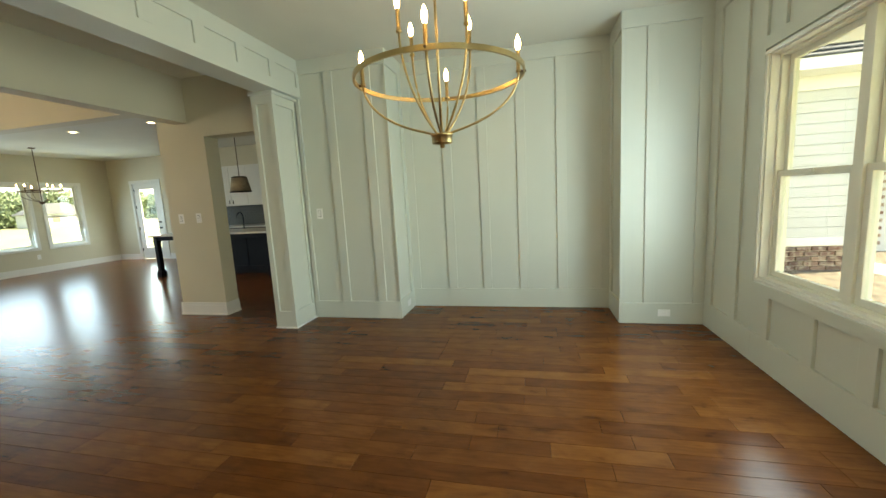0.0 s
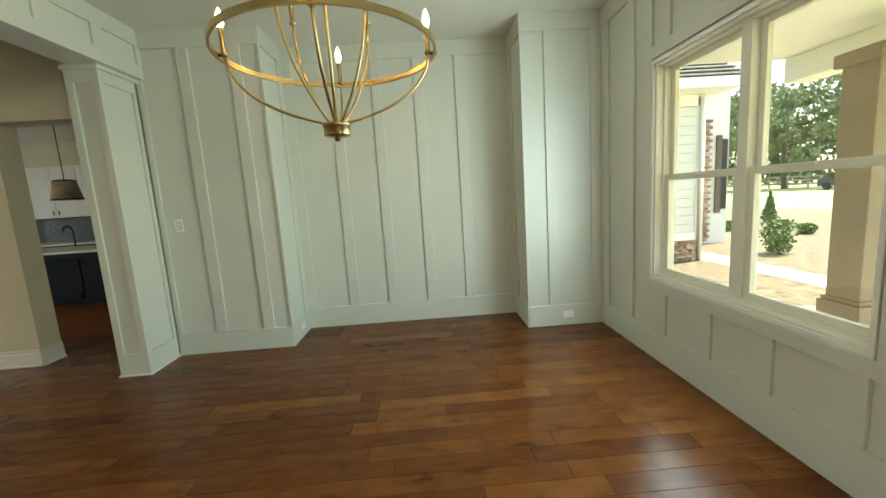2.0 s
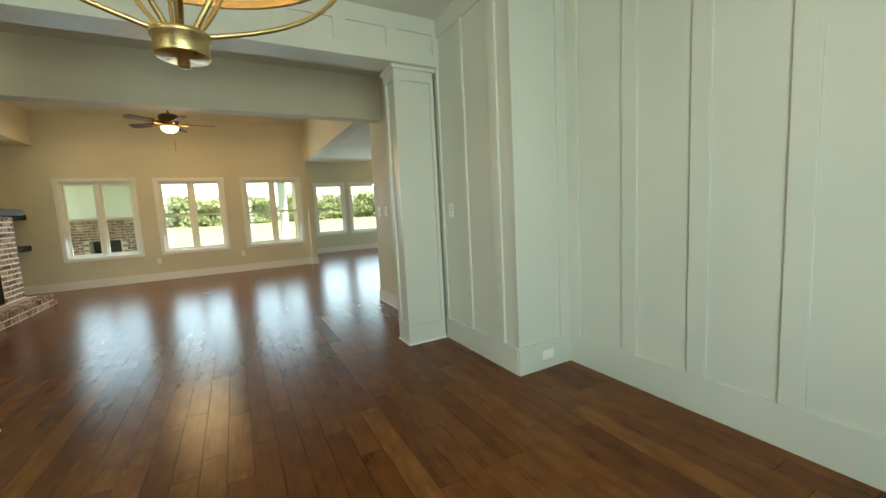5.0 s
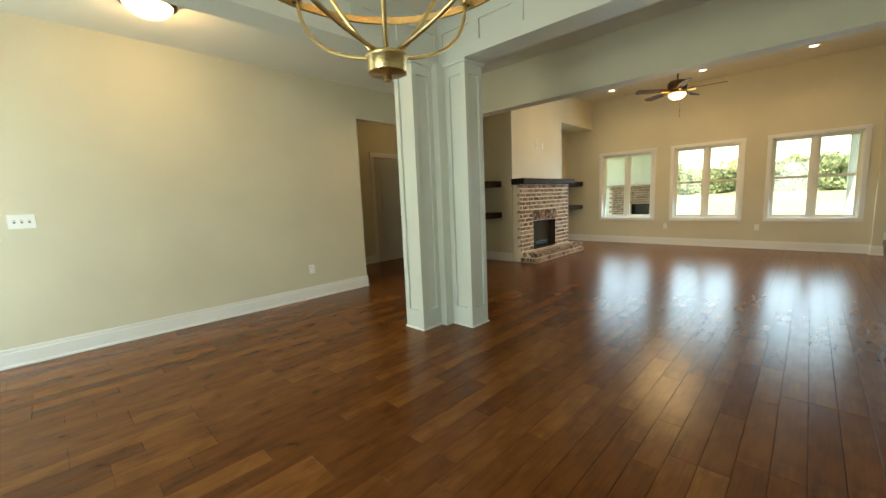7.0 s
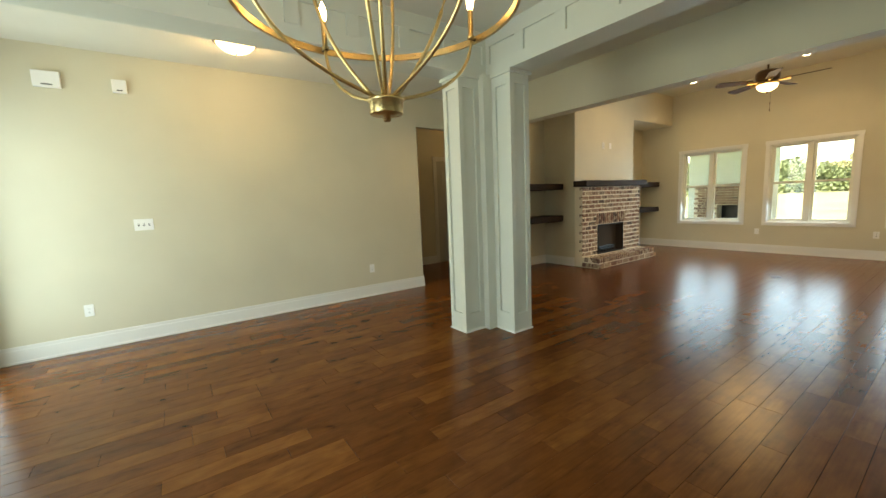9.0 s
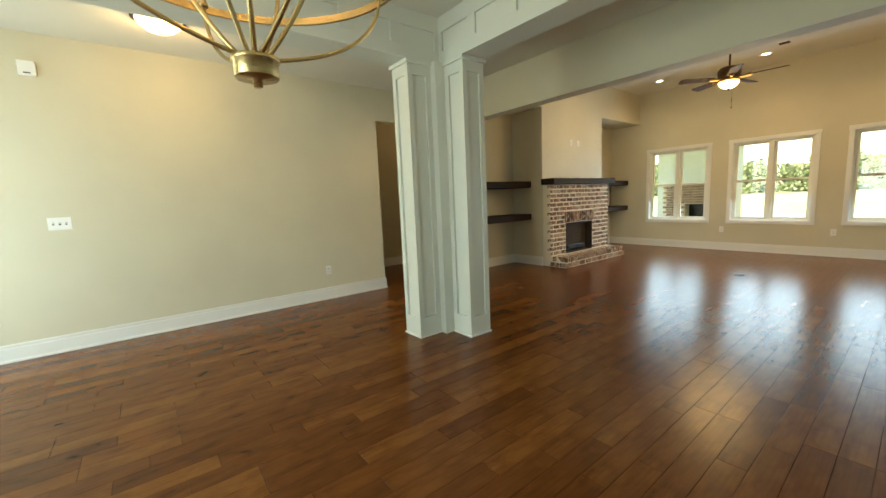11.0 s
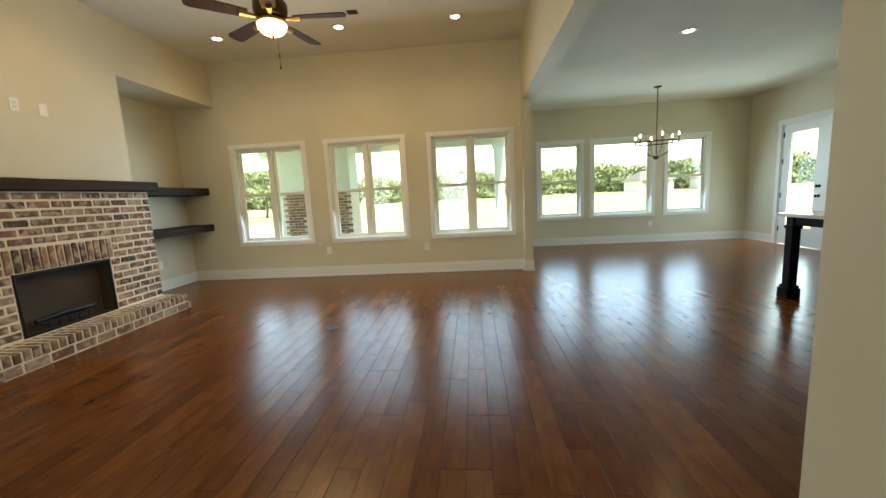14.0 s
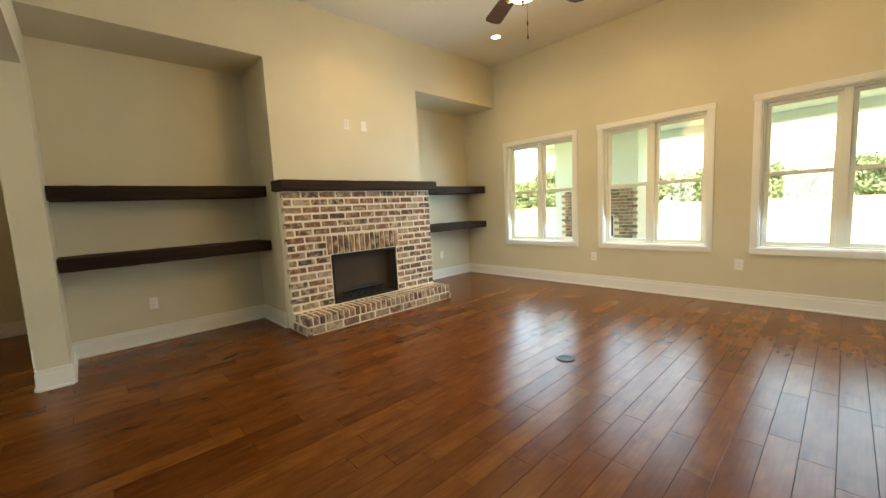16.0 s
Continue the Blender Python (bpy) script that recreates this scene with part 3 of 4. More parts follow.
tagged(solid("porch_roof_back", [(-3.4, 4.43, LN + 0.16, 13.09, 3.0, 3.2), (-3.4, 4.75, 13.09, 16.7, 3.0, 3.2), (-3.4, 4.75, 16.32, 16.68, 2.80, 3.0)], M_STUCCO, 0.01), kind="structure")


def boxed_post(x, y, w, z0, z1, mat, label, plinth):
    root = tagged(empty("porch_post", (x, y, z0)), label, "post", "porch posts")
    h, p = w / 2, w / 2 + 0.045
    parts = [solid("shaft", [(x - h, x + h, y - h, y + h, z0, z1)], mat, 0.01),
             solid("plinth", [(x - p, x + p, y - p, y + p, z0, z0 + plinth), (x - p + 0.02, x + p - 0.02, y - p + 0.02, y + p - 0.02, z0 + plinth, z0 + plinth + 0.04)], mat, 0.012),
             solid("capital", [(x - p, x + p, y - p, y + p, z1 - 0.12, z1)], mat, 0.01)]
    return place_parts(root, parts)


boxed_post(4.05, -3.65, 0.30, -0.10, 2.45, M_POST, "tan square porch post on a low plinth", 0.27)
boxed_post(4.50, 16.5, 0.30, -0.12, 2.80, M_STUCCO, "pale square porch post at the patio edge", 0.15)

BRICK_RNG = random.Random(11)
brick_meshes = {}


def brick_mesh(a, b, h):
    """A tumbled brick, a by b by h, with worn edges and slightly crooked corners."""
    key = (round(a, 3), round(b, 3), round(h, 3))
    if key not in brick_meshes:
        bm = bmesh.new()
        add_box(bm, (-a / 2, a / 2, -b / 2, b / 2, -h / 2, h / 2))
        bmesh.ops.bevel(bm, geom=list(bm.edges), offset=0.006, segments=1, affect='EDGES')
        for v in bm.verts:
            v.co += Vector([BRICK_RNG.uniform(-0.0022, 0.0022) for _ in range(3)])
        bmesh.ops.recalc_face_normals(bm, faces=bm.faces)
        d = bpy.data.meshes.new("brick")
        bm.to_mesh(d)
        bm.free()
        d.materials.append(M_BRICK)
        brick_meshes[key] = d
    return brick_meshes[key]


def lay(parent, x, y, z, a, b, h):
    ob = new("brick", brick_mesh(a, b, h))
    ob.parent = parent
    ob.location = Vector((x + BRICK_RNG.uniform(-0.003, 0.003), y, z)) - parent.location
    ob.rotation_euler = (BRICK_RNG.uniform(-0.012, 0.012), 0, BRICK_RNG.uniform(-0.012, 0.012))


# ---- fireplace ----
FX, FY0, FY1, FZ1, HX, HZ = -0.535, 6.47, 8.58, 1.54, -0.175, 0.195
OY0, OY1, OZ1 = 6.98, 7.93, 0.79
root = tagged(empty("fireplace", (CH, 7.525, 0)), "whitewashed red brick fireplace with raised hearth and black firebox", "fireplace")
body = place_parts(root, [
    solid("mortar", [(CH, FX, FY0 + 0.01, OY0, 0, FZ1), (CH, FX, OY1, FY1 - 0.01, 0, FZ1), (CH, FX, OY0, OY1, OZ1, FZ1), (CH, FX, OY0, OY1, 0, HZ - 0.015),
                     (FX, HX - 0.012, FY0 + 0.01, FY1 - 0.02, 0, HZ - 0.004)], M_MORTAR),
    solid("firebox", [(CH - 0.02, CH + 0.01, OY0, OY1, HZ - 0.01, OZ1), (CH + 0.01, FX, OY0, OY0 + 0.02, HZ - 0.01, OZ1), (CH + 0.01, FX, OY1 - 0.02, OY1, HZ - 0.01, OZ1),
                      (CH + 0.01, FX, OY0, OY1, OZ1 - 0.02, OZ1), (CH + 0.01, FX, OY0, OY1, HZ - 0.015, HZ - 0.003)], M_SOOT),
    solid("rim", [(FX - 0.005, FX + 0.008, OY0 + 0.012, OY0 + 0.028, HZ, OZ1), (FX - 0.005, FX + 0.008, OY1 - 0.028, OY1 - 0.012, HZ, OZ1),
                  (FX - 0.005, FX + 0.008, OY0 + 0.028, OY1 - 0.028, OZ1 - 0.025, OZ1), (FX - 0.005, FX + 0.008, OY0 + 0.028, OY1 - 0.028, HZ, HZ + 0.02)], M_BLACK, 0.003)])
bm = bmesh.new()
for i in range(5):
    yy = 7.25 + i * 0.10
    tube_into(bm, [(-0.60, yy, 0.21), (-0.60, yy, 0.27), (-0.66, yy, 0.27)], 0.008, 6)
for xx in (-0.60, -0.65):
    tube_into(bm, [(xx, 7.18, 0.27), (xx, 7.72, 0.27)], 0.008, 6)
tube_into(bm, [(-0.61, 7.15, 0.30), (-0.63, 7.45, 0.31), (-0.62, 7.75, 0.30)], [0.02, 0.026, 0.018], 7)
grate = finish(bm, "grate", M_BLACK)
place_parts(root, [grate])
ROWS, J = 16, 0.022
RP = (FZ1 - HZ) / ROWS
SOLD0, SOLD1, SZ1 = 6.935, 7.975, 1.025
for r in range(ROWS):
    z0, z1 = HZ + r * RP, HZ + (r + 1) * RP
    y = FY0 + (0 if r % 2 else -0.105)
    while y < FY1 - 0.02:
        a0, a1 = max(FY0, y), min(FY1, y + 0.211)
        y += 0.211
        spans = [(a0, a1)]
        if z0 < SZ1 - 0.03:
            lo, hi = (SOLD0, SOLD1) if z1 > OZ1 + 0.02 else (OY0, OY1)
            spans = [(a0, min(a1, lo)), (max(a0, hi), a1)]
        for b0, b1 in spans:
            if b1 - b0 > 0.035:
                lay(root, FX - 0.03, (b0 + b1) / 2, (z0 + z1) / 2, 0.075, round(b1 - b0 - J, 2), RP - J)
n = 14
for i in range(n):
    w = (SOLD1 - SOLD0) / n
    lay(root, FX - 0.024, SOLD0 + (i + 0.5) * w, (OZ1 + SZ1) / 2 - 0.002, 0.075, round(w - 0.018, 3), SZ1 - OZ1 - 0.02)
n = 29
for i in range(n):
    w = (FY1 - FY0 - 0.02) / n
    lay(root, HX - 0.105, FY0 + (i + 0.5) * w, HZ - 0.045, 0.205, round(w - 0.018, 3), 0.088)
    lay(root, HX - 0.105 - 0.16, FY0 + (i + 0.5) * w, HZ - 0.045, 0.09, round(w - 0.018, 3), 0.086)
y = FY0
while y < FY1 - 0.06:
    b = min(0.211, FY1 - 0.02 - y)
    lay(root, HX - 0.05, y + b / 2, 0.05, 0.09, round(b - J, 2), 0.078)
    y += 0.211
for x in (-0.24, -0.44):
    for y in (FY0 + 0.02, FY1 - 0.05):
        lay(root, x, y, 0.05, 0.185, 0.05, 0.078)


def timber(name, box, label, category):
    """A rough-sawn solid timber with chamfered, uneven edges."""
    x0, x1, y0, y1, z0, z1 = box
    bm = bmesh.new()
    n, k = 18, 0.008
    rings = []
    r = random.Random(int(y0 * 100) + int(z0 * 100))
    for i in range(n + 1):
        y = y0 + (y1 - y0) * i / n
        j = [r.uniform(-0.002, 0.002) for _ in range(8)]
        rings.append([bm.verts.new((px + j[q], y, pz + j[(q + 3) % 8])) for q, (px, pz) in enumerate((
            (x0, z0), (x1 - k, z0), (x1, z0 + k), (x1, z1 - k), (x1 - k, z1), (x0, z1)))])
    for r1, r2 in zip(rings, rings[1:]):
        for q in range(6):
            bm.faces.new((r1[q], r1[(q + 1) % 6], r2[(q + 1) % 6], r2[q]))
    bm.faces.new(rings[0])
    bm.faces.new(rings[-1])
    ob = finish(bm, name, M_TIMBER)
    off = Vector(((x0 + x1) / 2, (y0 + y1) / 2, z0))
    ob.data.transform(Matrix.Translation(-off))
    ob.location = off
    return tagged(ob, label, category)


timber("mantel_beam", (CH, -0.41, 6.43, 8.62, 1.545, 1.655), "dark stained rough timber mantel on the brick fireplace", "mantel")
for y0, y1 in ((4.695, 6.465), (8.575, LN - 0.005)):
    for z0, z1 in ((1.51, 1.63), (0.885, 1.0)):
        tagged(timber("floating_shelf", (AL + 0.002, -0.96, y0, y1, z0, z1), "thick dark stained floating shelf set in the alcove", "shelf"), group="floating shelves in the alcoves")

# ---- lamps ----


def chandelier(place, scale, ring_candles, upper, turn, top, mat, label, energy):
    """A brass ring chandelier: hub, ring, bowed arms, candle sleeves and bulbs on a straight rod."""
    x, y, z = place
    root = tagged(empty("chandelier", place), label, "chandelier")
    s = scale
    root.rotation_euler = (0, 0, radians(turn))
    R, ZR = 0.485 * s, 0.37 * s
    parts = [lathe("hub", [(0.008 * s, -0.022 * s), (0.014 * s, -0.020 * s), (0.014 * s, 0.0), (0.058 * s, 0.002), (0.061 * s, 0.006), (0.061 * s, 0.045 * s), (0.066 * s, 0.047 * s), (0.066 * s, 0.058 * s), (0.02 * s, 0.062 * s)], mat)]
    bm = bmesh.new()
    prof = [(R - 0.006 * s, ZR - 0.013 * s), (R + 0.006 * s, ZR - 0.013 * s), (R + 0.006 * s, ZR + 0.013 * s), (R - 0.006 * s, ZR + 0.013 * s)]
    rings = [[bm.verts.new((r * math.cos(a), r * math.sin(a), zz)) for a in (2 * math.pi * i / 72 for i in range(72))] for r, zz in prof]
    for k in range(4):
        for i in range(72):
            j = (i + 1) % 72
            bm.faces.new((rings[k][i], rings[k][j], rings[(k + 1) % 4][j], rings[(k + 1) % 4][i]))
    parts.append(finish(bm, "ring", mat, smooth=False))
    parts.append(tube("rod", [(0, 0, 0.05 * s), (0, 0, top - z - 0.03)], 0.008, mat))
    parts.append(lathe("canopy", [(0.065, top - z), (0.065, top - z - 0.012), (0.05, top - z - 0.022), (0.012, top - z - 0.03)], mat))
    ends = [(2 * math.pi * i / ring_candles, R - 0.030 * s, ZR - 0.004 * s, True) for i in range(ring_candles)]
    ends += [(2 * math.pi * (i + 0.5) / max(1, upper), 0.255 * s, ZR + 0.20 * s, False) for i in range(upper)]
    for a, r, zz, low in ends:
        c, q = math.cos(a), math.sin(a)
        pts = []
        for i in range(15):
            f = i / 14
            if low:
                u = math.sin(f * math.pi / 2)
                rr, h = 0.035 * s + (r - 0.035 * s) * u, 0.058 * s + (zz - 0.058 * s) * (0.35 * u + 0.65 * (1 - math.sqrt(max(0, 1 - u ** 3))))
            else:
                rr, h = 0.035 * s + (r - 0.035 * s) * math.sin(f * math.pi / 2) ** 1.25, 0.055 * s + (zz - 0.055 * s) * (0.35 * f + 0.65 * f ** 1.6)
            pts.append((rr * c, rr * q, h))
        parts.append(tube("arm", pts, 0.0068 * s, mat))
        if low:
            parts.append(tube("bracket", [((R + 0.012 * s) * c, (R + 0.012 * s) * q, ZR), ((r - 0.012 * s) * c, (r - 0.012 * s) * q, ZR)], 0.007 * s, M_BRONZE))
        k = lambda prof: [(p, zz + h * s) for p, h in prof]
        parts.append(lathe("sleeve", k([(0.016 * s, 0), (0.016 * s, 0.012), (0.0115 * s, 0.014), (0.0115 * s, 0.115), (0.009 * s, 0.117)]), mat, (r * c, r * q), 12))
        parts.append(lathe("bulb", k([(0.008 * s, 0.117), (0.0135 * s, 0.132), (0.0155 * s, 0.148), (0.013 * s, 0.172), (0.006 * s, 0.19), (0.001, 0.20)]), M_BULB, (r * c, r * q), 12))
    for p in parts:
        p.parent = root
    return root


chandelier((2.60, 0.78, 1.722), 1.0, 4, 4, 6, H1, M_BRASS, "brass ring chandelier with eight lit candle bulbs", 0)
chandelier((7.05, 11.48, 1.76), 0.80, 6, 0, 20, H1, M_BRONZE, "slim bronze ring chandelier with lit candle bulbs", 0)

root = tagged(empty("ceiling_fan", (1.89, 7.48, H2)), "dark bronze five-blade ceiling fan with lit glass bowl", "ceiling fan")
cx, cy = 1.89, 7.48
parts = [lathe("canopy", [(0.03, 3.575), (0.055, 3.60), (0.075, 3.645), (0.075, 3.66)], M_BRONZE, (cx, cy)),
         tube("rod", [(cx, cy, 3.10), (cx, cy, 3.60)], 0.013, M_BRONZE),
         lathe("motor", [(0.03, 2.93), (0.10, 2.935), (0.135, 2.955), (0.145, 3.0), (0.145, 3.06), (0.12, 3.09), (0.03, 3.115)], M_BRONZE, (cx, cy)),
         lathe("fitter", [(0.06, 2.89), (0.12, 2.893), (0.13, 2.91), (0.11, 2.93), (0.05, 2.935)], M_BRASS, (cx, cy)),
         lathe("bowl", [(0.004, 2.795), (0.05, 2.80), (0.09, 2.82), (0.118, 2.85), (0.128, 2.888), (0.12, 2.892)], M_BOWL, (cx, cy)),
         lathe("finial", [(0.004, 2.765), (0.010, 2.772), (0.006, 2.783), (0.016, 2.788), (0.014, 2.797)], M_BRONZE, (cx, cy), 14),
         tube("chain", [(cx + 0.03, cy, 2.90), (cx + 0.05, cy - 0.02, 2.80), (cx + 0.05, cy - 0.02, 2.62)], 0.0015, M_BRONZE, None, 5),
         lathe("pull", [(0.002, 2.50), (0.007, 2.505), (0.005, 2.535), (0.002, 2.54), (0.002, 2.60), (0.007, 2.605), (0.005, 2.63), (0.002, 2.635)], M_BRONZE, (cx + 0.05, cy - 0.02), 10)]
blade = bmesh.new()
outline = [(0.20, -0.055), (0.30, -0.062), (0.62, -0.075), (0.655, -0.06), (0.67, 0.0), (0.655, 0.06), (0.62, 0.075), (0.30, 0.062), (0.20, 0.055)]
top_ring = [blade.verts.new((px, py, 0.004)) for px, py in outline]
low_ring = [blade.verts.new((px, py, -0.004)) for px, py in outline]
blade.faces.new(top_ring)
blade.faces.new(low_ring)
for i in range(len(outline)):
    j = (i + 1) % len(outline)
    blade.faces.new((top_ring[i], top_ring[j], low_ring[j], low_ring[i]))
bmesh.ops.recalc_face_normals(blade, faces=blade.faces)
arm = bmesh.new()
tube_into(arm, [(0.10, 0, -0.01), (0.16, 0.0, -0.014), (0.26, 0, -0.008)], [0.014, 0.018, 0.03], 8)
for nm, bmx, mt in (("blade", blade, M_TIMBER), ("bracket", arm, M_BRASS)):
    md = bpy.data.meshes.new(nm)
    bmx.to_mesh(md)
    bmx.free()
    md.materials.append(mt)
    for k in range(5):
        o = new(nm, md)
        o.matrix_basis = Matrix.Translation((0, 0, 2.945 - H2)) @ pose(0, 0, 0, 0, 0, -67 + 72 * k) @ pose(0, 0, 0, 11, 0, 0)
        o.parent = root
place_parts(root, parts)

for x, y, z in CANS:
    root = tagged(empty("recessed_light", (x, y, z)), "lit round recessed ceiling light with white trim", "ceiling light", "recessed lights")
    place_parts(root, [lathe("trim_ring", [(0.062, z - 0.001), (0.095, z - 0.001), (0.092, z - 0.009), (0.066, z - 0.012), (0.060, z - 0.004)], M_PLATE, (x, y), 24),
                       lathe("lens", [(0.001, z - 0.006), (0.058, z - 0.006), (0.058, z - 0.002), (0.001, z - 0.002)], M_CAN, (x, y), 24)])
x, y = -0.46, 0.78
root = tagged(empty("flush_light", (x, y, H1)), "lit white glass bowl light with bronze rim on the ceiling", "ceiling light")
place_parts(root, [lathe("rim", [(0.10, 3.048), (0.20, 3.045), (0.205, 3.02), (0.19, 3.01), (0.17, 3.01)], M_BRONZE, (x, y)),
                   lathe("bowl", [(0.004, 2.915), (0.06, 2.92), (0.12, 2.945), (0.165, 2.985), (0.175, 3.012), (0.165, 3.02)], M_BOWL, (x, y)),
                   lathe("finial", [(0.004, 2.893), (0.012, 2.90), (0.007, 2.91), (0.015, 2.916)], M_BRONZE, (x, y), 14)])
tagged(solid("ceiling_vent", [(2.13, 2.26, 9.0, 9.10, H2 - 0.012, H2 - 0.002)] + [(2.13, 2.26, 9.01 + 0.02 * i, 9.017 + 0.02 * i, H2 - 0.017, H2 - 0.012) for i in range(4)], M_BRONZE), "small dark vent grille on the ceiling", "vent")
tagged(lathe("floor_outlet", [(0.001, 0.0005), (0.072, 0.0005), (0.075, 0.003), (0.070, 0.006), (0.055, 0.0065), (0.05, 0.005), (0.001, 0.005)], M_BLACK, (2.11, 7.63)), "round dark metal outlet cover set in the floor", "floor outlet")

# ---- plates on the walls ----


def plate(axis, face, way, u, z, kind, gangs=1, name="light_switch"):
    w, h = 0.039 + 0.023 * (gangs - 1), 0.062
    root = tagged(empty(name, (face, u, z) if axis == 'x' else (u, face, z)),
                  {"switch": "white plastic switch plate on the wall", "outlet": "white plastic duplex outlet on the wall", "blank": "blank white plastic plate on the wall"}[kind],
                  "switch" if kind == "switch" else "outlet", "plates on the walls")
    d = lambda a, b: sorted((face + way * a, face + way * b))
    parts = [solid("cover", [at(axis, (u - w, u + w, z - h, z + h), *d(0.0, 0.006))], M_PLATE, 0.0025)]
    if kind == "switch":
        c = [u + (i - (gangs - 1) / 2) * 0.046 for i in range(gangs)]
        if gangs > 1:
            parts.append(solid("slots", [at(axis, (k - 0.007, k + 0.007, z - 0.014, z + 0.014), *d(0.006, 0.0068)) for k in c], M_SLOT))
            parts.append(solid("toggle", [at(axis, (k - 0.0045, k + 0.0045, z - 0.002, z + 0.012), *d(0.0068, 0.016)) for k in c], M_PLATE, 0.0015))
        else:
            parts.append(solid("slots", [at(axis, (k - 0.0185, k + 0.0185, z - 0.0355, z + 0.0355), *d(0.006, 0.0066)) for k in c], M_SLOT))
            parts.append(solid("rocker", [at(axis, (k - 0.016, k + 0.016, z + q - 0.0155, z + q + 0.0155), *d(0.0066, 0.0095)) for k in c for q in (-0.017, 0.017)], M_PLATE, 0.002))
    elif kind == "outlet":
        parts.append(solid("socket", [at(axis, (u - 0.014, u + 0.014, z + q - 0.013, z + q + 0.013), *d(0.006, 0.009)) for q in (-0.02, 0.02)], M_PLATE, 0.003))
        parts.append(solid("slots", [at(axis, (u + k - 0.0015, u + k + 0.0015, z + q - 0.005, z + q + 0.005), *d(0.009, 0.0095)) for q in (-0.02, 0.02) for k in (-0.006, 0.006)], M_SLOT))
    return place_parts(root, parts)


plate('x', -1.43, 1, -0.17, 1.28, "switch", 3)
for u in (-0.72, 2.49):
    plate('x', -1.43, 1, u, 0.42, "outlet", name="wall_outlet")
plate('x', SX, -1, 4.80, 1.31, "switch")
plate('x', SX, -1, 4.52, 1.31, "switch")
plate('x', SX, -1, 2.76, 1.29, "switch")
plate('x', CH, 1, 7.41, 2.37, "outlet", name="wall_outlet")
plate('x', CH, 1, 7.66, 2.37, "blank", name="wall_outlet")
plate('x', AL, 1, 5.35, 0.42, "outlet", name="wall_outlet")
plate('x', AL, 1, 9.6, 0.42, "outlet", name="wall_outlet")
for u in (1.09, 2.81):
    plate('y', LN, -1, u, 0.45, "outlet", name="wall_outlet")
plate('y', BN, -1, 7.62, 0.42, "outlet", name="wall_outlet")


def base_outlet(axis, face, way, u, z):
    d = lambda a, b: sorted((face + way * a, face + way * b))
    root = tagged(empty("wall_outlet", (face, u, z) if axis == 'x' else (u, face, z)), "white outlet lying sideways in the tall baseboard", "outlet", "plates on the walls")
    return place_parts(root, [solid("cover", [at(axis, (u - 0.058, u + 0.058, z - 0.036, z + 0.036), *d(0, 0.007))], M_PLATE, 0.0025),
                              solid("socket", [at(axis, (u + q - 0.013, u + q + 0.013, z - 0.014, z + 0.014), *d(0.007, 0.010)) for q in (-0.02, 0.02)], M_PLATE, 0.003)])


base_outlet('x', SX - BT - 0.003, -1, -1.02, 0.115)
base_outlet('y', 1.82 - BT - 0.003, -1, 4.77, 0.115)
for u, w, h, lab in ((-0.75, 0.10, 0.075, "white plastic door chime box high on the wall"), (-0.21, 0.06, 0.065, "small white sensor box high on the wall")):
    root = tagged(empty("chime_box", (-1.43, u, 2.72)), lab, "chime")
    place_parts(root, [solid("shell", [(-1.43, -1.385, u - w, u + w, 2.72 - h, 2.72 + h)], M_PLATE, 0.008),
                       solid("grille", [(-1.385, -1.382, u - w * 0.4, u + w * 0.4, 2.72 - h * 0.75, 2.72 - h * 0.6)], M_SLOT)])

# ---- kitchen seen through the openings ----
root = tagged(empty("kitchen_island", (7.5, 6.8, 0)), "navy panelled kitchen island with white stone top", "island")
place_parts(root, [
    solid("cabinet", [(7.27, 8.05, 5.35, 7.95, 0.09, 0.89), (7.33, 8.0, 5.40, 7.90, 0, 0.09)] + [(7.255, 7.27, y, y + 0.07, 0.09, 0.89) for y in (5.35, 6.2, 7.05, 7.88)]
          + [(7.255, 7.27, 5.42, 7.88, 0.09, 0.17), (7.255, 7.27, 5.42, 7.88, 0.82, 0.89)], M_NAVY, 0.003),
    solid("top", [(6.90, 8.12, 5.28, 8.36, 0.89, 0.925)], M_STONE, 0.005),
    solid("apron", [(6.97, 7.02, 5.35, 8.30, 0.80, 0.89), (6.97, 8.05, 8.25, 8.30, 0.80, 0.89)], M_NAVY, 0.003),
    solid("leg", [(6.95, 7.04, 8.20, 8.29, 0.14, 0.89), (6.925, 7.065, 8.175, 8.315, 0, 0.12), (6.94, 7.055, 8.185, 8.305, 0.12, 0.15), (6.94, 7.05, 8.19, 8.30, 0.76, 0.80)], M_NAVY, 0.006),
    solid("leg", [(6.95, 7.04, 5.36, 5.45, 0.14, 0.89), (6.925, 7.065, 5.335, 5.475, 0, 0.12), (6.94, 7.055, 5.345, 5.465, 0.12, 0.15)], M_NAVY, 0.006),
    tube("faucet", [(7.85, 6.72, 0.925), (7.85, 6.72, 1.20), (7.83, 6.72, 1.27), (7.77, 6.72, 1.31), (7.70, 6.72, 1.29), (7.66, 6.72, 1.23), (7.65, 6.72, 1.18)], 0.014, M_BLACK)])
root = tagged(empty("base_cabinets", (9.3, 6.5, 0)), "navy base cabinets with pale stone counter against the wall", "cabinet")
place_parts(root, [solid("cabinet", [(9.03, BE - 0.005, 4.0, 9.85, 0.09, 0.89)] + [(9.012, 9.03, 4.02 + i * 0.53, 4.02 + i * 0.53 + 0.50, 0.11, 0.87) for i in range(11)], M_NAVY, 0.003),
                   solid("counter", [(8.99, BE - 0.005, 4.0, 9.88, 0.89, 0.925)], M_STONE, 0.004)])
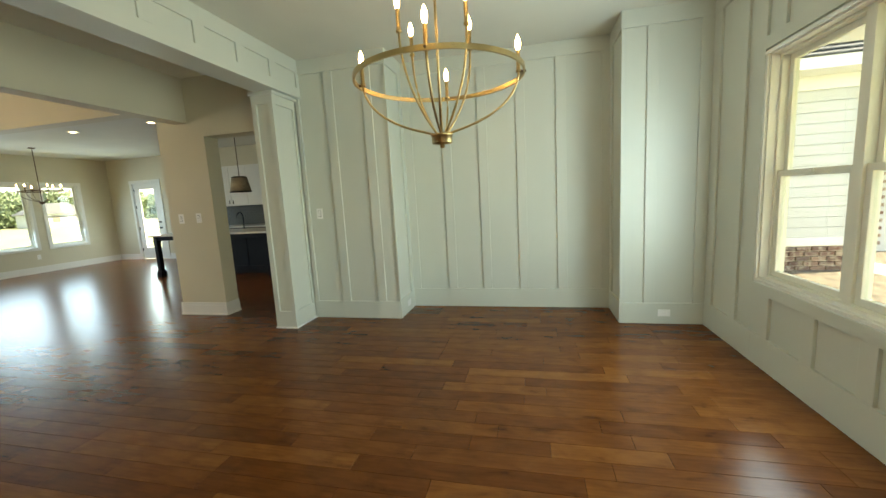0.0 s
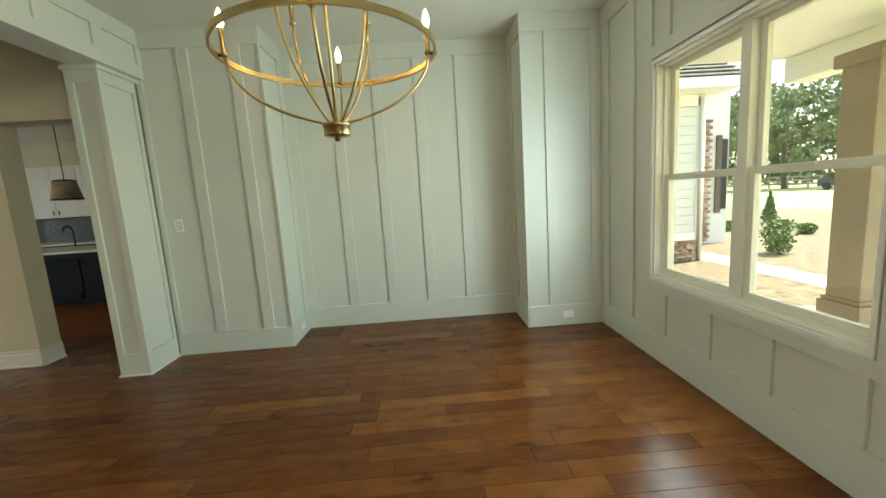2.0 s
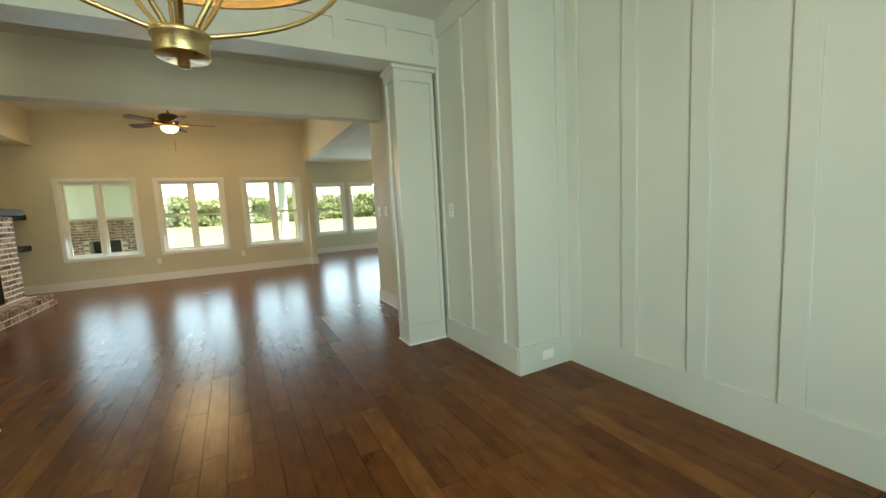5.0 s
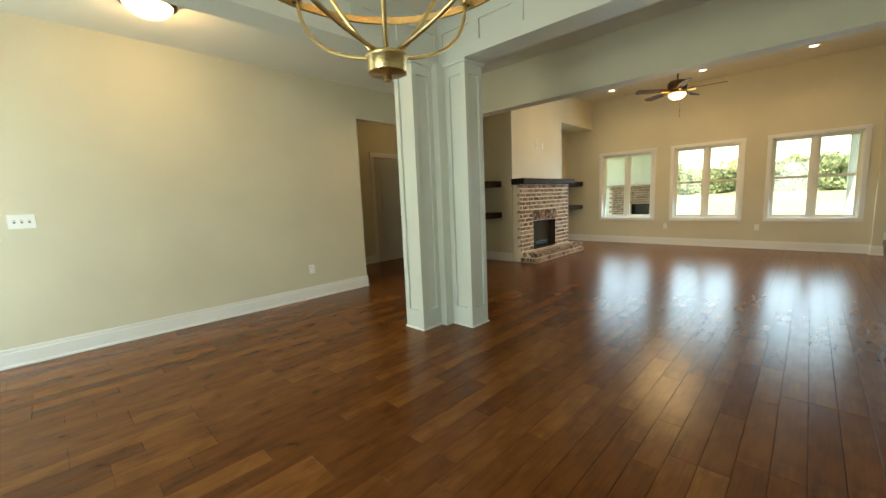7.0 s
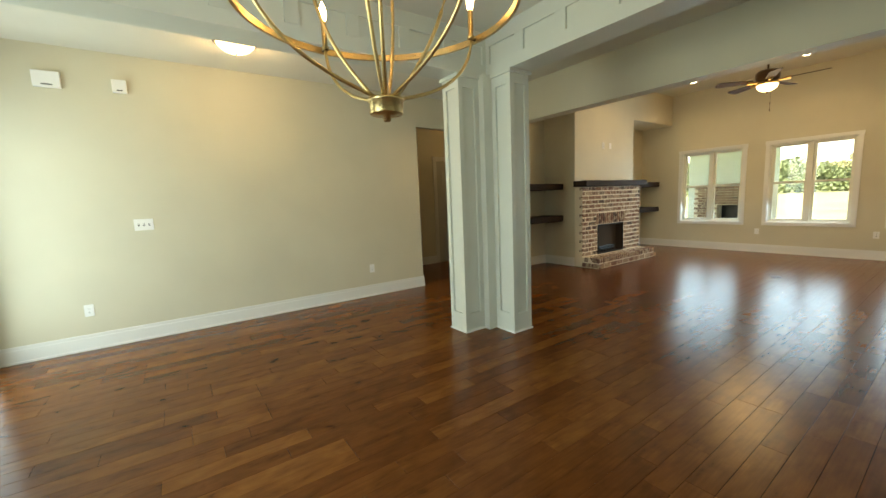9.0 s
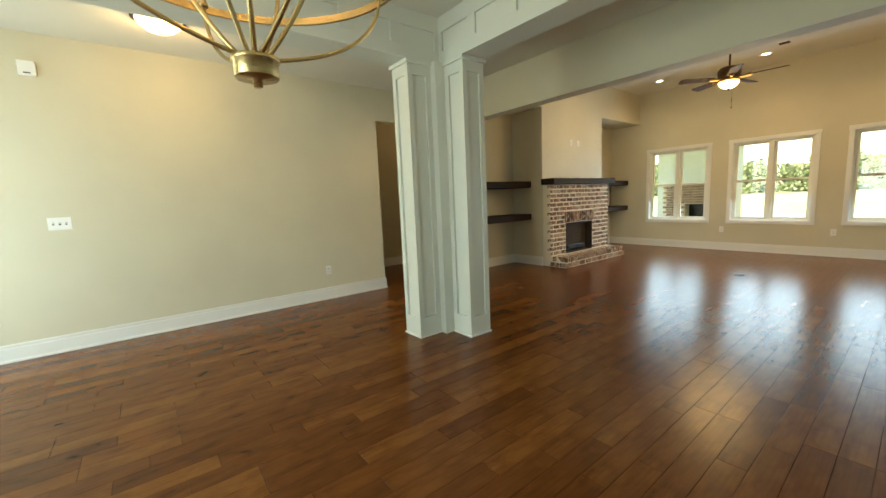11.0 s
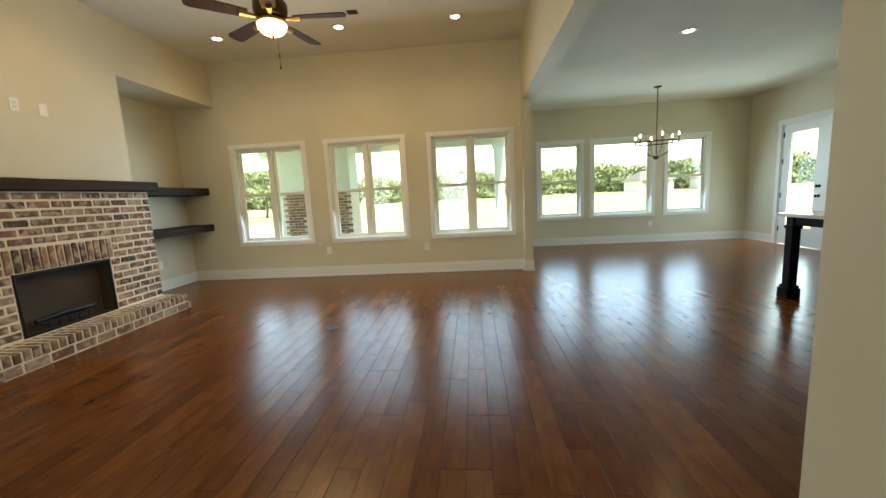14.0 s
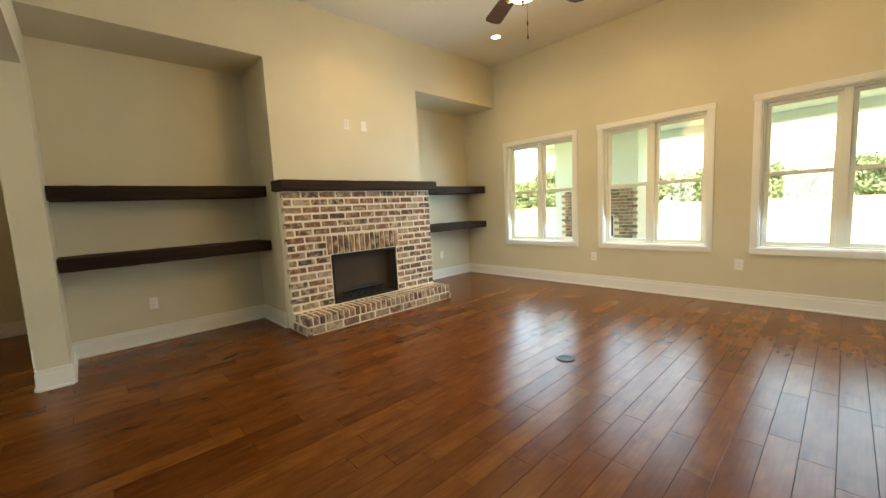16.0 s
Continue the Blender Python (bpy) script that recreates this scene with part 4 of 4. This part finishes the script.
root = tagged(empty("upper_cabinets", (9.45, 6.5, 1.45)), "white wall cabinets with small dark pulls", "cabinet")
place_parts(root, [solid("carcass", [(9.32, BE - 0.005, 4.0, 9.85, 1.47, 2.55)], M_CAB, 0.002),
                   solid("door", [(9.30, 9.318, 4.02 + i * 0.53, 4.02 + i * 0.53 + 0.52, 1.48, 2.50) for i in range(11)], M_CAB, 0.004),
                   solid("panel", [(9.297, 9.300, 4.09 + i * 0.53, 4.02 + i * 0.53 + 0.45, 1.55, 2.43) for i in range(11)], M_CAB, 0.001),
                   solid("pull", [(9.275, 9.297, 4.06 + i * 0.53 + (0.42 if i % 2 else 0), 4.07 + i * 0.53 + (0.42 if i % 2 else 0), 1.53, 1.62) for i in range(11)], M_BLACK, 0.002)])
splash = tagged(solid("backsplash", [(BE - 0.012, BE - 0.004, 4.0, 9.85, 0.93, 1.47)], M_ROOF), kind="structure")
tile = bpy.data.meshes.new("tile")
bm = bmesh.new()
add_box(bm, (-0.004, 0.004, -0.072, 0.072, -0.034, 0.034), 0.002)
bm.to_mesh(tile)
bm.free()
tile.materials.append(M_SPLASH)
for i in range(18):
    for j in range(7):
        o = new("tile", tile)
        o.parent = splash
        o.location = (BE - 0.016, 6.2 + i * 0.15 + (0.075 if j % 2 else 0), 0.97 + j * 0.073)
tagged(solid("wall_cap", [(9.32, BE, 4.0, 9.85, 2.55, H1)], M_WALL), kind="structure")
px, py = 7.47, 6.36
root = tagged(empty("pendant_lamp", (px, py, H1)), "tapered woven pendant lamp with dark rims", "pendant lamp")
place_parts(root, [lathe("shade", [(0.205, 1.76), (0.21, 1.76), (0.15, 2.06), (0.145, 2.06)], M_SHADE, (px, py)),
                   lathe("rim", [(0.207, 1.745), (0.214, 1.745), (0.212, 1.765), (0.205, 1.765)], M_BLACK, (px, py)),
                   lathe("collar", [(0.01, 2.085), (0.10, 2.08), (0.155, 2.065), (0.155, 2.05), (0.148, 2.05)], M_BLACK, (px, py)),
                   tube("rod", [(px, py, 2.08), (px, py, H1 - 0.01)], 0.007, M_BRONZE),
                   lathe("canopy", [(0.06, H1 - 0.02), (0.06, H1 - 0.001)], M_BRONZE, (px, py))])

# ---- outside, back: porch fireplace, tree line, far houses ----
OFX0, OFX1, OFY, OFT = -1.87, 0.13, 14.75, 1.53
root = tagged(empty("outdoor_fireplace", (-0.9, 15.1, -0.12)), "brick outdoor fireplace with plastered chimney on the porch", "fireplace")
place_parts(root, [solid("base", [(OFX0, -1.20, OFY, 15.6, -0.12, OFT), (-0.45, OFX1, OFY, 15.6, -0.12, OFT), (-1.20, -0.45, OFY + 0.42, 15.6, -0.12, OFT),
                                  (-1.20, -0.45, OFY, OFY + 0.42, 0.86, OFT), (-1.20, -0.45, OFY, OFY + 0.42, -0.12, 0.30)], M_MORTAR),
                   solid("chimney", [(OFX0, OFX1, OFY + 0.05, 15.6, OFT, 3.0), (OFX0 - 0.22, OFX0, OFY + 0.05, 15.6, -0.12, 3.0)], M_STUCCO),
                   solid("firebox", [(-1.20, -0.45, OFY + 0.40, OFY + 0.42, 0.30, 0.86)], M_BLACK)])
for r in range(20):
    zz = -0.08 + r * 0.083
    for i in range(9):
        xb = OFX0 + 0.11 + i * 0.225 + (0.11 if r % 2 else 0)
        if xb < OFX1 - 0.08 and not (0.27 < zz < 0.89 and -1.30 < xb < -0.35):
            o = new("brick", brick_mesh(0.21, 0.06, 0.07))
            o.parent = root
            o.location = Vector((xb, OFY - 0.01, zz)) - root.location


def crown(bm, centre, size, count, leaf, r):
    for _ in range(count):
        v = Vector((r.gauss(0, 1), r.gauss(0, 1), r.gauss(0, 1))).normalized() * (r.random() ** 0.4)
        p = Vector(centre) + Vector((v.x * size[0], v.y * size[1], v.z * size[2]))
        m = Matrix.Translation(p) @ Euler((r.random() * 6, r.random() * 6, r.random() * 6)).to_matrix().to_4x4()
        k = leaf * r.uniform(0.6, 1.4)
        bm.faces.new([bm.verts.new(m @ Vector(q)) for q in ((-k, -k * 0.5, 0), (k * 0.2, -k * 0.6, k * 0.2), (k, 0.1 * k, 0), (0, k * 0.6, -k * 0.2))])


def tree(x, y, height, spread, seed, label, leaves=900, leaf=0.28):
    r = random.Random(seed)
    root = tagged(empty("tree", (x, y, -0.35)), label, "tree", "trees round the house")
    bm = bmesh.new()
    tube_into(bm, [(0, 0, 0), (0.05 * spread, 0, height * 0.3), (0, 0.05 * spread, height * 0.62), (0, 0, height * 0.9)], [height * 0.028, height * 0.02, height * 0.012, 0.02], 8)
    lm = bmesh.new()
    for i in range(9):
        a, h = i * 2.4 + r.random(), height * (0.35 + 0.06 * i)
        l = spread * (1.0 - 0.07 * i) * r.uniform(0.7, 1.1)
        end = (l * math.cos(a), l * math.sin(a), h + height * 0.10)
        tube_into(bm, [(0, 0, h), (end[0] * 0.5, end[1] * 0.5, h + height * 0.03), end], [height * 0.01, height * 0.006, 0.015], 6)
        crown(lm, end, (spread * 0.5, spread * 0.5, height * 0.10), leaves // 10, leaf, r)
    crown(lm, (0, 0, height * 0.88), (spread * 0.45, spread * 0.45, height * 0.13), leaves // 10, leaf, r)
    for o in (finish(bm, "trunk", M_BARK, smooth=True), finish(lm, "leaves", M_LEAF)):
        o.parent = root
    return root


def woods(name, line, n, height, seed):
    """A far tree line as one mass of trunks and leaf clumps."""
    r = random.Random(seed)
    bm = bmesh.new()
    (xa, ya), (xb, yb) = line
    for i in range(n):
        f = (i + r.random() * 0.8) / n
        x, y, h = xa + (xb - xa) * f + r.uniform(-3, 3), ya + (yb - ya) * f + r.uniform(-5, 5), height * r.uniform(0.65, 1.2)
        for k in range(5):
            crown(bm, (x + r.uniform(-2, 2), y + r.uniform(-2, 2), h * (0.12 + 0.17 * k)), (3.0, 3.0, h * 0.15), 190, 0.36, r)
    return tagged(finish(bm, name, M_LEAF), "far line of green broadleaf woods", "woods", kind="stuff")


woods("far_woods", ((-95, 108), (25, 118)), 80, 7.3, 3)
woods("far_woods", ((20, 118), (130, 95)), 70, 7.0, 5)
woods("front_woods", ((60, -60), (20, -95)), 26, 13.0, 7)
woods("front_woods", ((120, -40), (60, -64)), 26, 12.0, 8)
tree(-21, 48, 5.6, 4.6, 22, "broad green tree at the edge of the field", 4000, 0.17)
tree(44, -42, 12, 6.5, 23, "tall green tree beside the front lawn", 5000, 0.22)
tree(50, -39, 12, 6, 24, "tall green tree beside the front lawn", 5000, 0.22)
tree(40, -47, 13.5, 7, 25, "tall green tree beside the front lawn", 5000, 0.22)


def far_house(x, y, w, d, h, turn, label):
    root = tagged(empty("house", (x, y, -0.35)), label, "house", "far houses")
    root.rotation_euler = (0, 0, radians(turn))
    bm = bmesh.new()
    add_box(bm, (-w / 2, w / 2, -d / 2, d / 2, 0, h))
    walls = finish(bm, "wall", M_SIDING)
    bm = bmesh.new()
    o = 0.5
    lo = [bm.verts.new(p) for p in ((-w / 2 - o, -d / 2 - o, h), (w / 2 + o, -d / 2 - o, h), (w / 2 + o, d / 2 + o, h), (-w / 2 - o, d / 2 + o, h))]
    hi = [bm.verts.new((-w / 4, 0, h + d * 0.36)), bm.verts.new((w / 4, 0, h + d * 0.36))]
    for f in ((lo[0], lo[1], hi[1], hi[0]), (lo[1], lo[2], hi[1]), (lo[2], lo[3], hi[0], hi[1]), (lo[3], lo[0], hi[0]), tuple(lo)):
        bm.faces.new(f)
    roof = finish(bm, "roof", M_ROOF)
    wins = solid("window", [(k - 0.6, k + 0.6, -d / 2 - 0.05, -d / 2 + 0.02, 0.9, 2.3) for k in (-w * 0.35, -w * 0.1, w * 0.3)], M_POST)
    door = solid("door", [(w * 0.08, w * 0.08 + 1.0, -d / 2 - 0.05, -d / 2 + 0.02, 0, 2.2)], M_TRIM)
    for p in (walls, roof, wins, door):
        p.parent = root
    return root


far_house(44, 96, 8, 6, 2.5, 12, "cream house with a grey hipped roof beyond the field")
far_house(58, 94, 9, 6, 2.6, -10, "cream house with a grey hipped roof beyond the field")

# ---- outside, front: the wing, shrubs, fence and car ----
root = tagged(empty("house_wing", (6.3, -3.2, -0.33)), "cream sided wing with brick base and shingled roof", "house")
WX, WY, WZ = 7.75, -4.85, 2.95
parts = [solid("wall", [(WX, 9.4, WY, SY - 0.16, -0.33, WZ)], M_SIDING),
         solid("siding", [(WX - 0.018, WX, WY + 0.13, -1.58, 0.42 + i * 0.165, 0.42 + i * 0.165 + 0.158) for i in range(14)], M_SIDING, 0.004),
         solid("corner_board", [(WX - 0.03, WX, WY - 0.02, WY + 0.13, 0.30, 2.9), (WX - 0.03, WX, WY + 0.13, -1.58, 0.28, 0.42), (WX - 0.03, WX, WY, -1.58, 2.74, WZ)], M_TRIM, 0.004),
         solid("brick_base", [(WX - 0.02, WX, WY, -1.58, -0.33, 0.28)], M_MORTAR),
         solid("eave", [(WX - 0.5, 9.4, WY - 0.35, -1.58, WZ, WZ + 0.18)], M_TRIM, 0.01),
         tube("downspout", [(WX - 0.06, WY + 0.06, 2.9), (WX - 0.06, WY + 0.06, -0.12), (WX - 0.35, WY, -0.22)], 0.045, M_TRIM),
         solid("rear_wall", [(10.5, 13.5, -7.6, -1.58, -0.33, 3.95), (10.2, 13.9, -7.85, -1.58, 3.95, 4.15)], M_SIDING),
         solid("wing_window", [(10.46, 10.49, -7.55, -7.38, 0.6, 2.4)], M_BLACK),
         solid("shutter", [(10.44, 10.48, -7.38, -7.24, 0.5, 2.5)], M_BARK)]
bm = bmesh.new()
for i in range(26):
    z, o = WZ + 0.18 + i * 0.105, i * 0.16
    add_box(bm, (WX - 0.53 + o, WX - 0.33 + o, WY - 0.4, -1.4, z, z + 0.018))
parts.append(finish(bm, "shingle_course", M_ROOF))
bm = bmesh.new()
rv = [bm.verts.new(p) for p in ((WX - 0.51, WY - 0.38, WZ + 0.17), (WX - 0.51, -1.4, WZ + 0.17), (WX + 3.6, -1.4, 5.86), (WX + 3.6, WY - 0.38, 5.86), (WX + 3.6, WY - 0.38, WZ + 0.17), (WX + 3.6, -1.4, WZ + 0.17))]
for f in ((0, 1, 2, 3), (0, 3, 4), (1, 5, 2), (0, 4, 5, 1), (3, 2, 5, 4)):
    bm.faces.new([rv[q] for q in f])
parts.append(finish(bm, "roof", M_ROOF))
place_parts(root, parts)
for r in range(7):
    for i in range(14):
        o = new("brick", brick_mesh(0.06, 0.20, 0.07))
        o.parent = root
        o.location = Vector((WX - 0.025, WY + 0.11 + i * 0.215 + (0.1 if r % 2 else 0), -0.27 + r * 0.083)) - root.location

for r in range(38):
    o = new("brick", brick_mesh(0.06, 0.20 if r % 2 else 0.13, 0.07))
    o.parent = root
    o.location = Vector((10.48, -7.03 if r % 2 else -6.99, -0.2 + r * 0.083)) - root.location


def shrub(x, y, w, h, seed, label, leaf=0.05, cone=False):
    r = random.Random(seed)
    bm = bmesh.new()
    tube_into(bm, [(0, 0, 0), (0, 0, h * 0.6)], [0.03, 0.012], 6)
    for i in range(8):
        f = i / 8
        k = (1 - f) if cone else (0.6 + 0.4 * math.sin(math.pi * f))
        crown(bm, (0, 0, h * (0.12 + 0.85 * f)), (w * k, w * k, h * 0.12), 120, leaf, r)
    ob = finish(bm, "shrub", M_LEAF2)
    ob.location = (x, y, -0.31)
    return tagged(ob, label, "shrub", "shrubs in the front bed")


shrub(8.58, -7.24, 0.36, 0.80, 31, "loose green leafy shrub in the straw bed", 0.035)
shrub(14.0, -12.1, 0.30, 1.15, 32, "narrow conical evergreen in the straw bed", 0.05, True)
shrub(10.9, -10.3, 0.26, 0.32, 33, "low green shrub in the straw bed", 0.03)
shrub(12.6, -9.3, 0.30, 0.35, 34, "low green shrub in the straw bed", 0.03)
root = tagged(empty("fence", (40, -45, -0.33)), "pale wooden rail fence along the lawn", "fence")
place_parts(root, [solid("rail", [(22, 62, -42.05, -41.95, z, z + 0.16) for z in (0.1, 0.5, 0.9)], M_FENCE),
                   solid("post", [(22 + 2.4 * i, 22.14 + 2.4 * i, -42.08, -41.92, -0.33, 1.25) for i in range(17)], M_FENCE)])
root = tagged(empty("car", (33.5, -38, -0.33)), "dark parked car beyond the lawn", "car")
bm = bmesh.new()
side = [(-2.2, 0.35), (-2.2, 0.85), (-1.9, 1.0), (-1.2, 1.05), (-0.6, 1.55), (1.4, 1.58), (2.0, 1.05), (2.25, 0.95), (2.25, 0.35)]
sides = [[bm.verts.new((33.5 + px, -38 + q, pz - 0.33)) for px, pz in side] for q in (-0.85, 0.85)]
for i in range(len(side)):
    j = (i + 1) % len(side)
    bm.faces.new((sides[0][i], sides[0][j], sides[1][j], sides[1][i]))
for q in sides:
    bm.faces.new(q)
wheels = []
for wx in (-1.35, 1.4):
    for q in (-0.8, 0.8):
        w = bmesh.new()
        lathe_into(w, [(0.14, -0.1), (0.33, -0.1), (0.35, -0.06), (0.35, 0.06), (0.33, 0.1), (0.14, 0.1)], steps=18)
        bmesh.ops.transform(w, matrix=Matrix.Translation((33.5 + wx, -38 + q, 0.02)) @ pose(0, 0, 0, 90, 0, 0), verts=w.verts)
        wheels.append(finish(w, "wheel", M_BLACK))
place_parts(root, [finish(bm, "body", M_CAR), solid("glass", [(32.95, 34.7, -38.87, -37.13, 0.78, 1.18)], M_BLACK)] + wheels)

# ---- floor planks ----
FLOOR = bpy.data.objects["floor"]
rng = random.Random(4)
PW, PT = 0.127, 0.012
plank_meshes = {}


def plank_mesh(length):
    """A board with eased edges, running along y from its own middle."""
    if length not in plank_meshes:
        bm = bmesh.new()
        w, l, e = PW / 2 - 0.0008, length / 2 - 0.0008, 0.0010
        lo = [bm.verts.new(p) for p in ((-w, -l, 0), (w, -l, 0), (w, l, 0), (-w, l, 0))]
        mi = [bm.verts.new(p) for p in ((-w, -l, PT - e), (w, -l, PT - e), (w, l, PT - e), (-w, l, PT - e))]
        hi = [bm.verts.new(p) for p in ((-w + e, -l + e, PT), (w - e, -l + e, PT), (w - e, l - e, PT), (-w + e, l - e, PT))]
        for r1, r2 in ((lo, mi), (mi, hi)):
            for k in range(4):
                bm.faces.new((r1[k], r1[(k + 1) % 4], r2[(k + 1) % 4], r2[k]))
        bm.faces.new(hi)
        bmesh.ops.recalc_face_normals(bm, faces=bm.faces)
        d = bpy.data.meshes.new("plank")
        bm.to_mesh(d)
        bm.free()
        d.materials.append(M_PLANK)
        plank_meshes[length] = d
    return plank_meshes[length]


LENGTHS = (0.45, 0.6, 0.75, 0.9, 1.05, 1.2)
vs, fs, tones, single = [], [], [], 0
x = -3.2 + PW / 2
while x < BE:
    y0 = SY + 0.001 if x < 5.15 else 2.91
    y = y0
    first = rng.choice((0.25, 0.4, 0.55, 0.7))
    while y < BN:
        l = first if y == y0 else rng.choice(LENGTHS)
        if y + l > BN:
            l = BN - y
        yc, tone = y + l / 2, rng.random()
        y += l
        if x < -1.6 and not 2.4 < yc < 6.6:
            continue
        near = single < 300 and l in LENGTHS and 1.2 < x < 4.4 and 1.2 < yc < 9.5
        if near:
            single += 1
            ob = new("plank", plank_mesh(l))
            ob.location = (x, yc, -PT)
            ob.parent = FLOOR
            continue
        k, w, h, ed = len(vs), PW / 2 - 0.0008, l / 2 - 0.0008, 0.0010
        for z, q in ((-PT, 0), (-ed, 0), (0, ed)):
            vs += [(x - w + q, yc - h + q, z), (x + w - q, yc - h + q, z), (x + w - q, yc + h - q, z), (x - w + q, yc + h - q, z)]
        for r in (0, 4):
            fs += [(k + r + i, k + r + (i + 1) % 4, k + r + 4 + (i + 1) % 4, k + r + 4 + i) for i in range(4)]
        fs.append((k + 8, k + 9, k + 10, k + 11))
        tones += [tone] * 9
    x += PW
d = bpy.data.meshes.new("planks")
d.from_pydata(vs, [], fs)
d.materials.append(M_PLANK)
d.attributes.new("tone", 'FLOAT', 'FACE').data.foreach_set("value", tones)
ob = tagged(new("planks", d), kind="stuff")
ob.parent = FLOOR
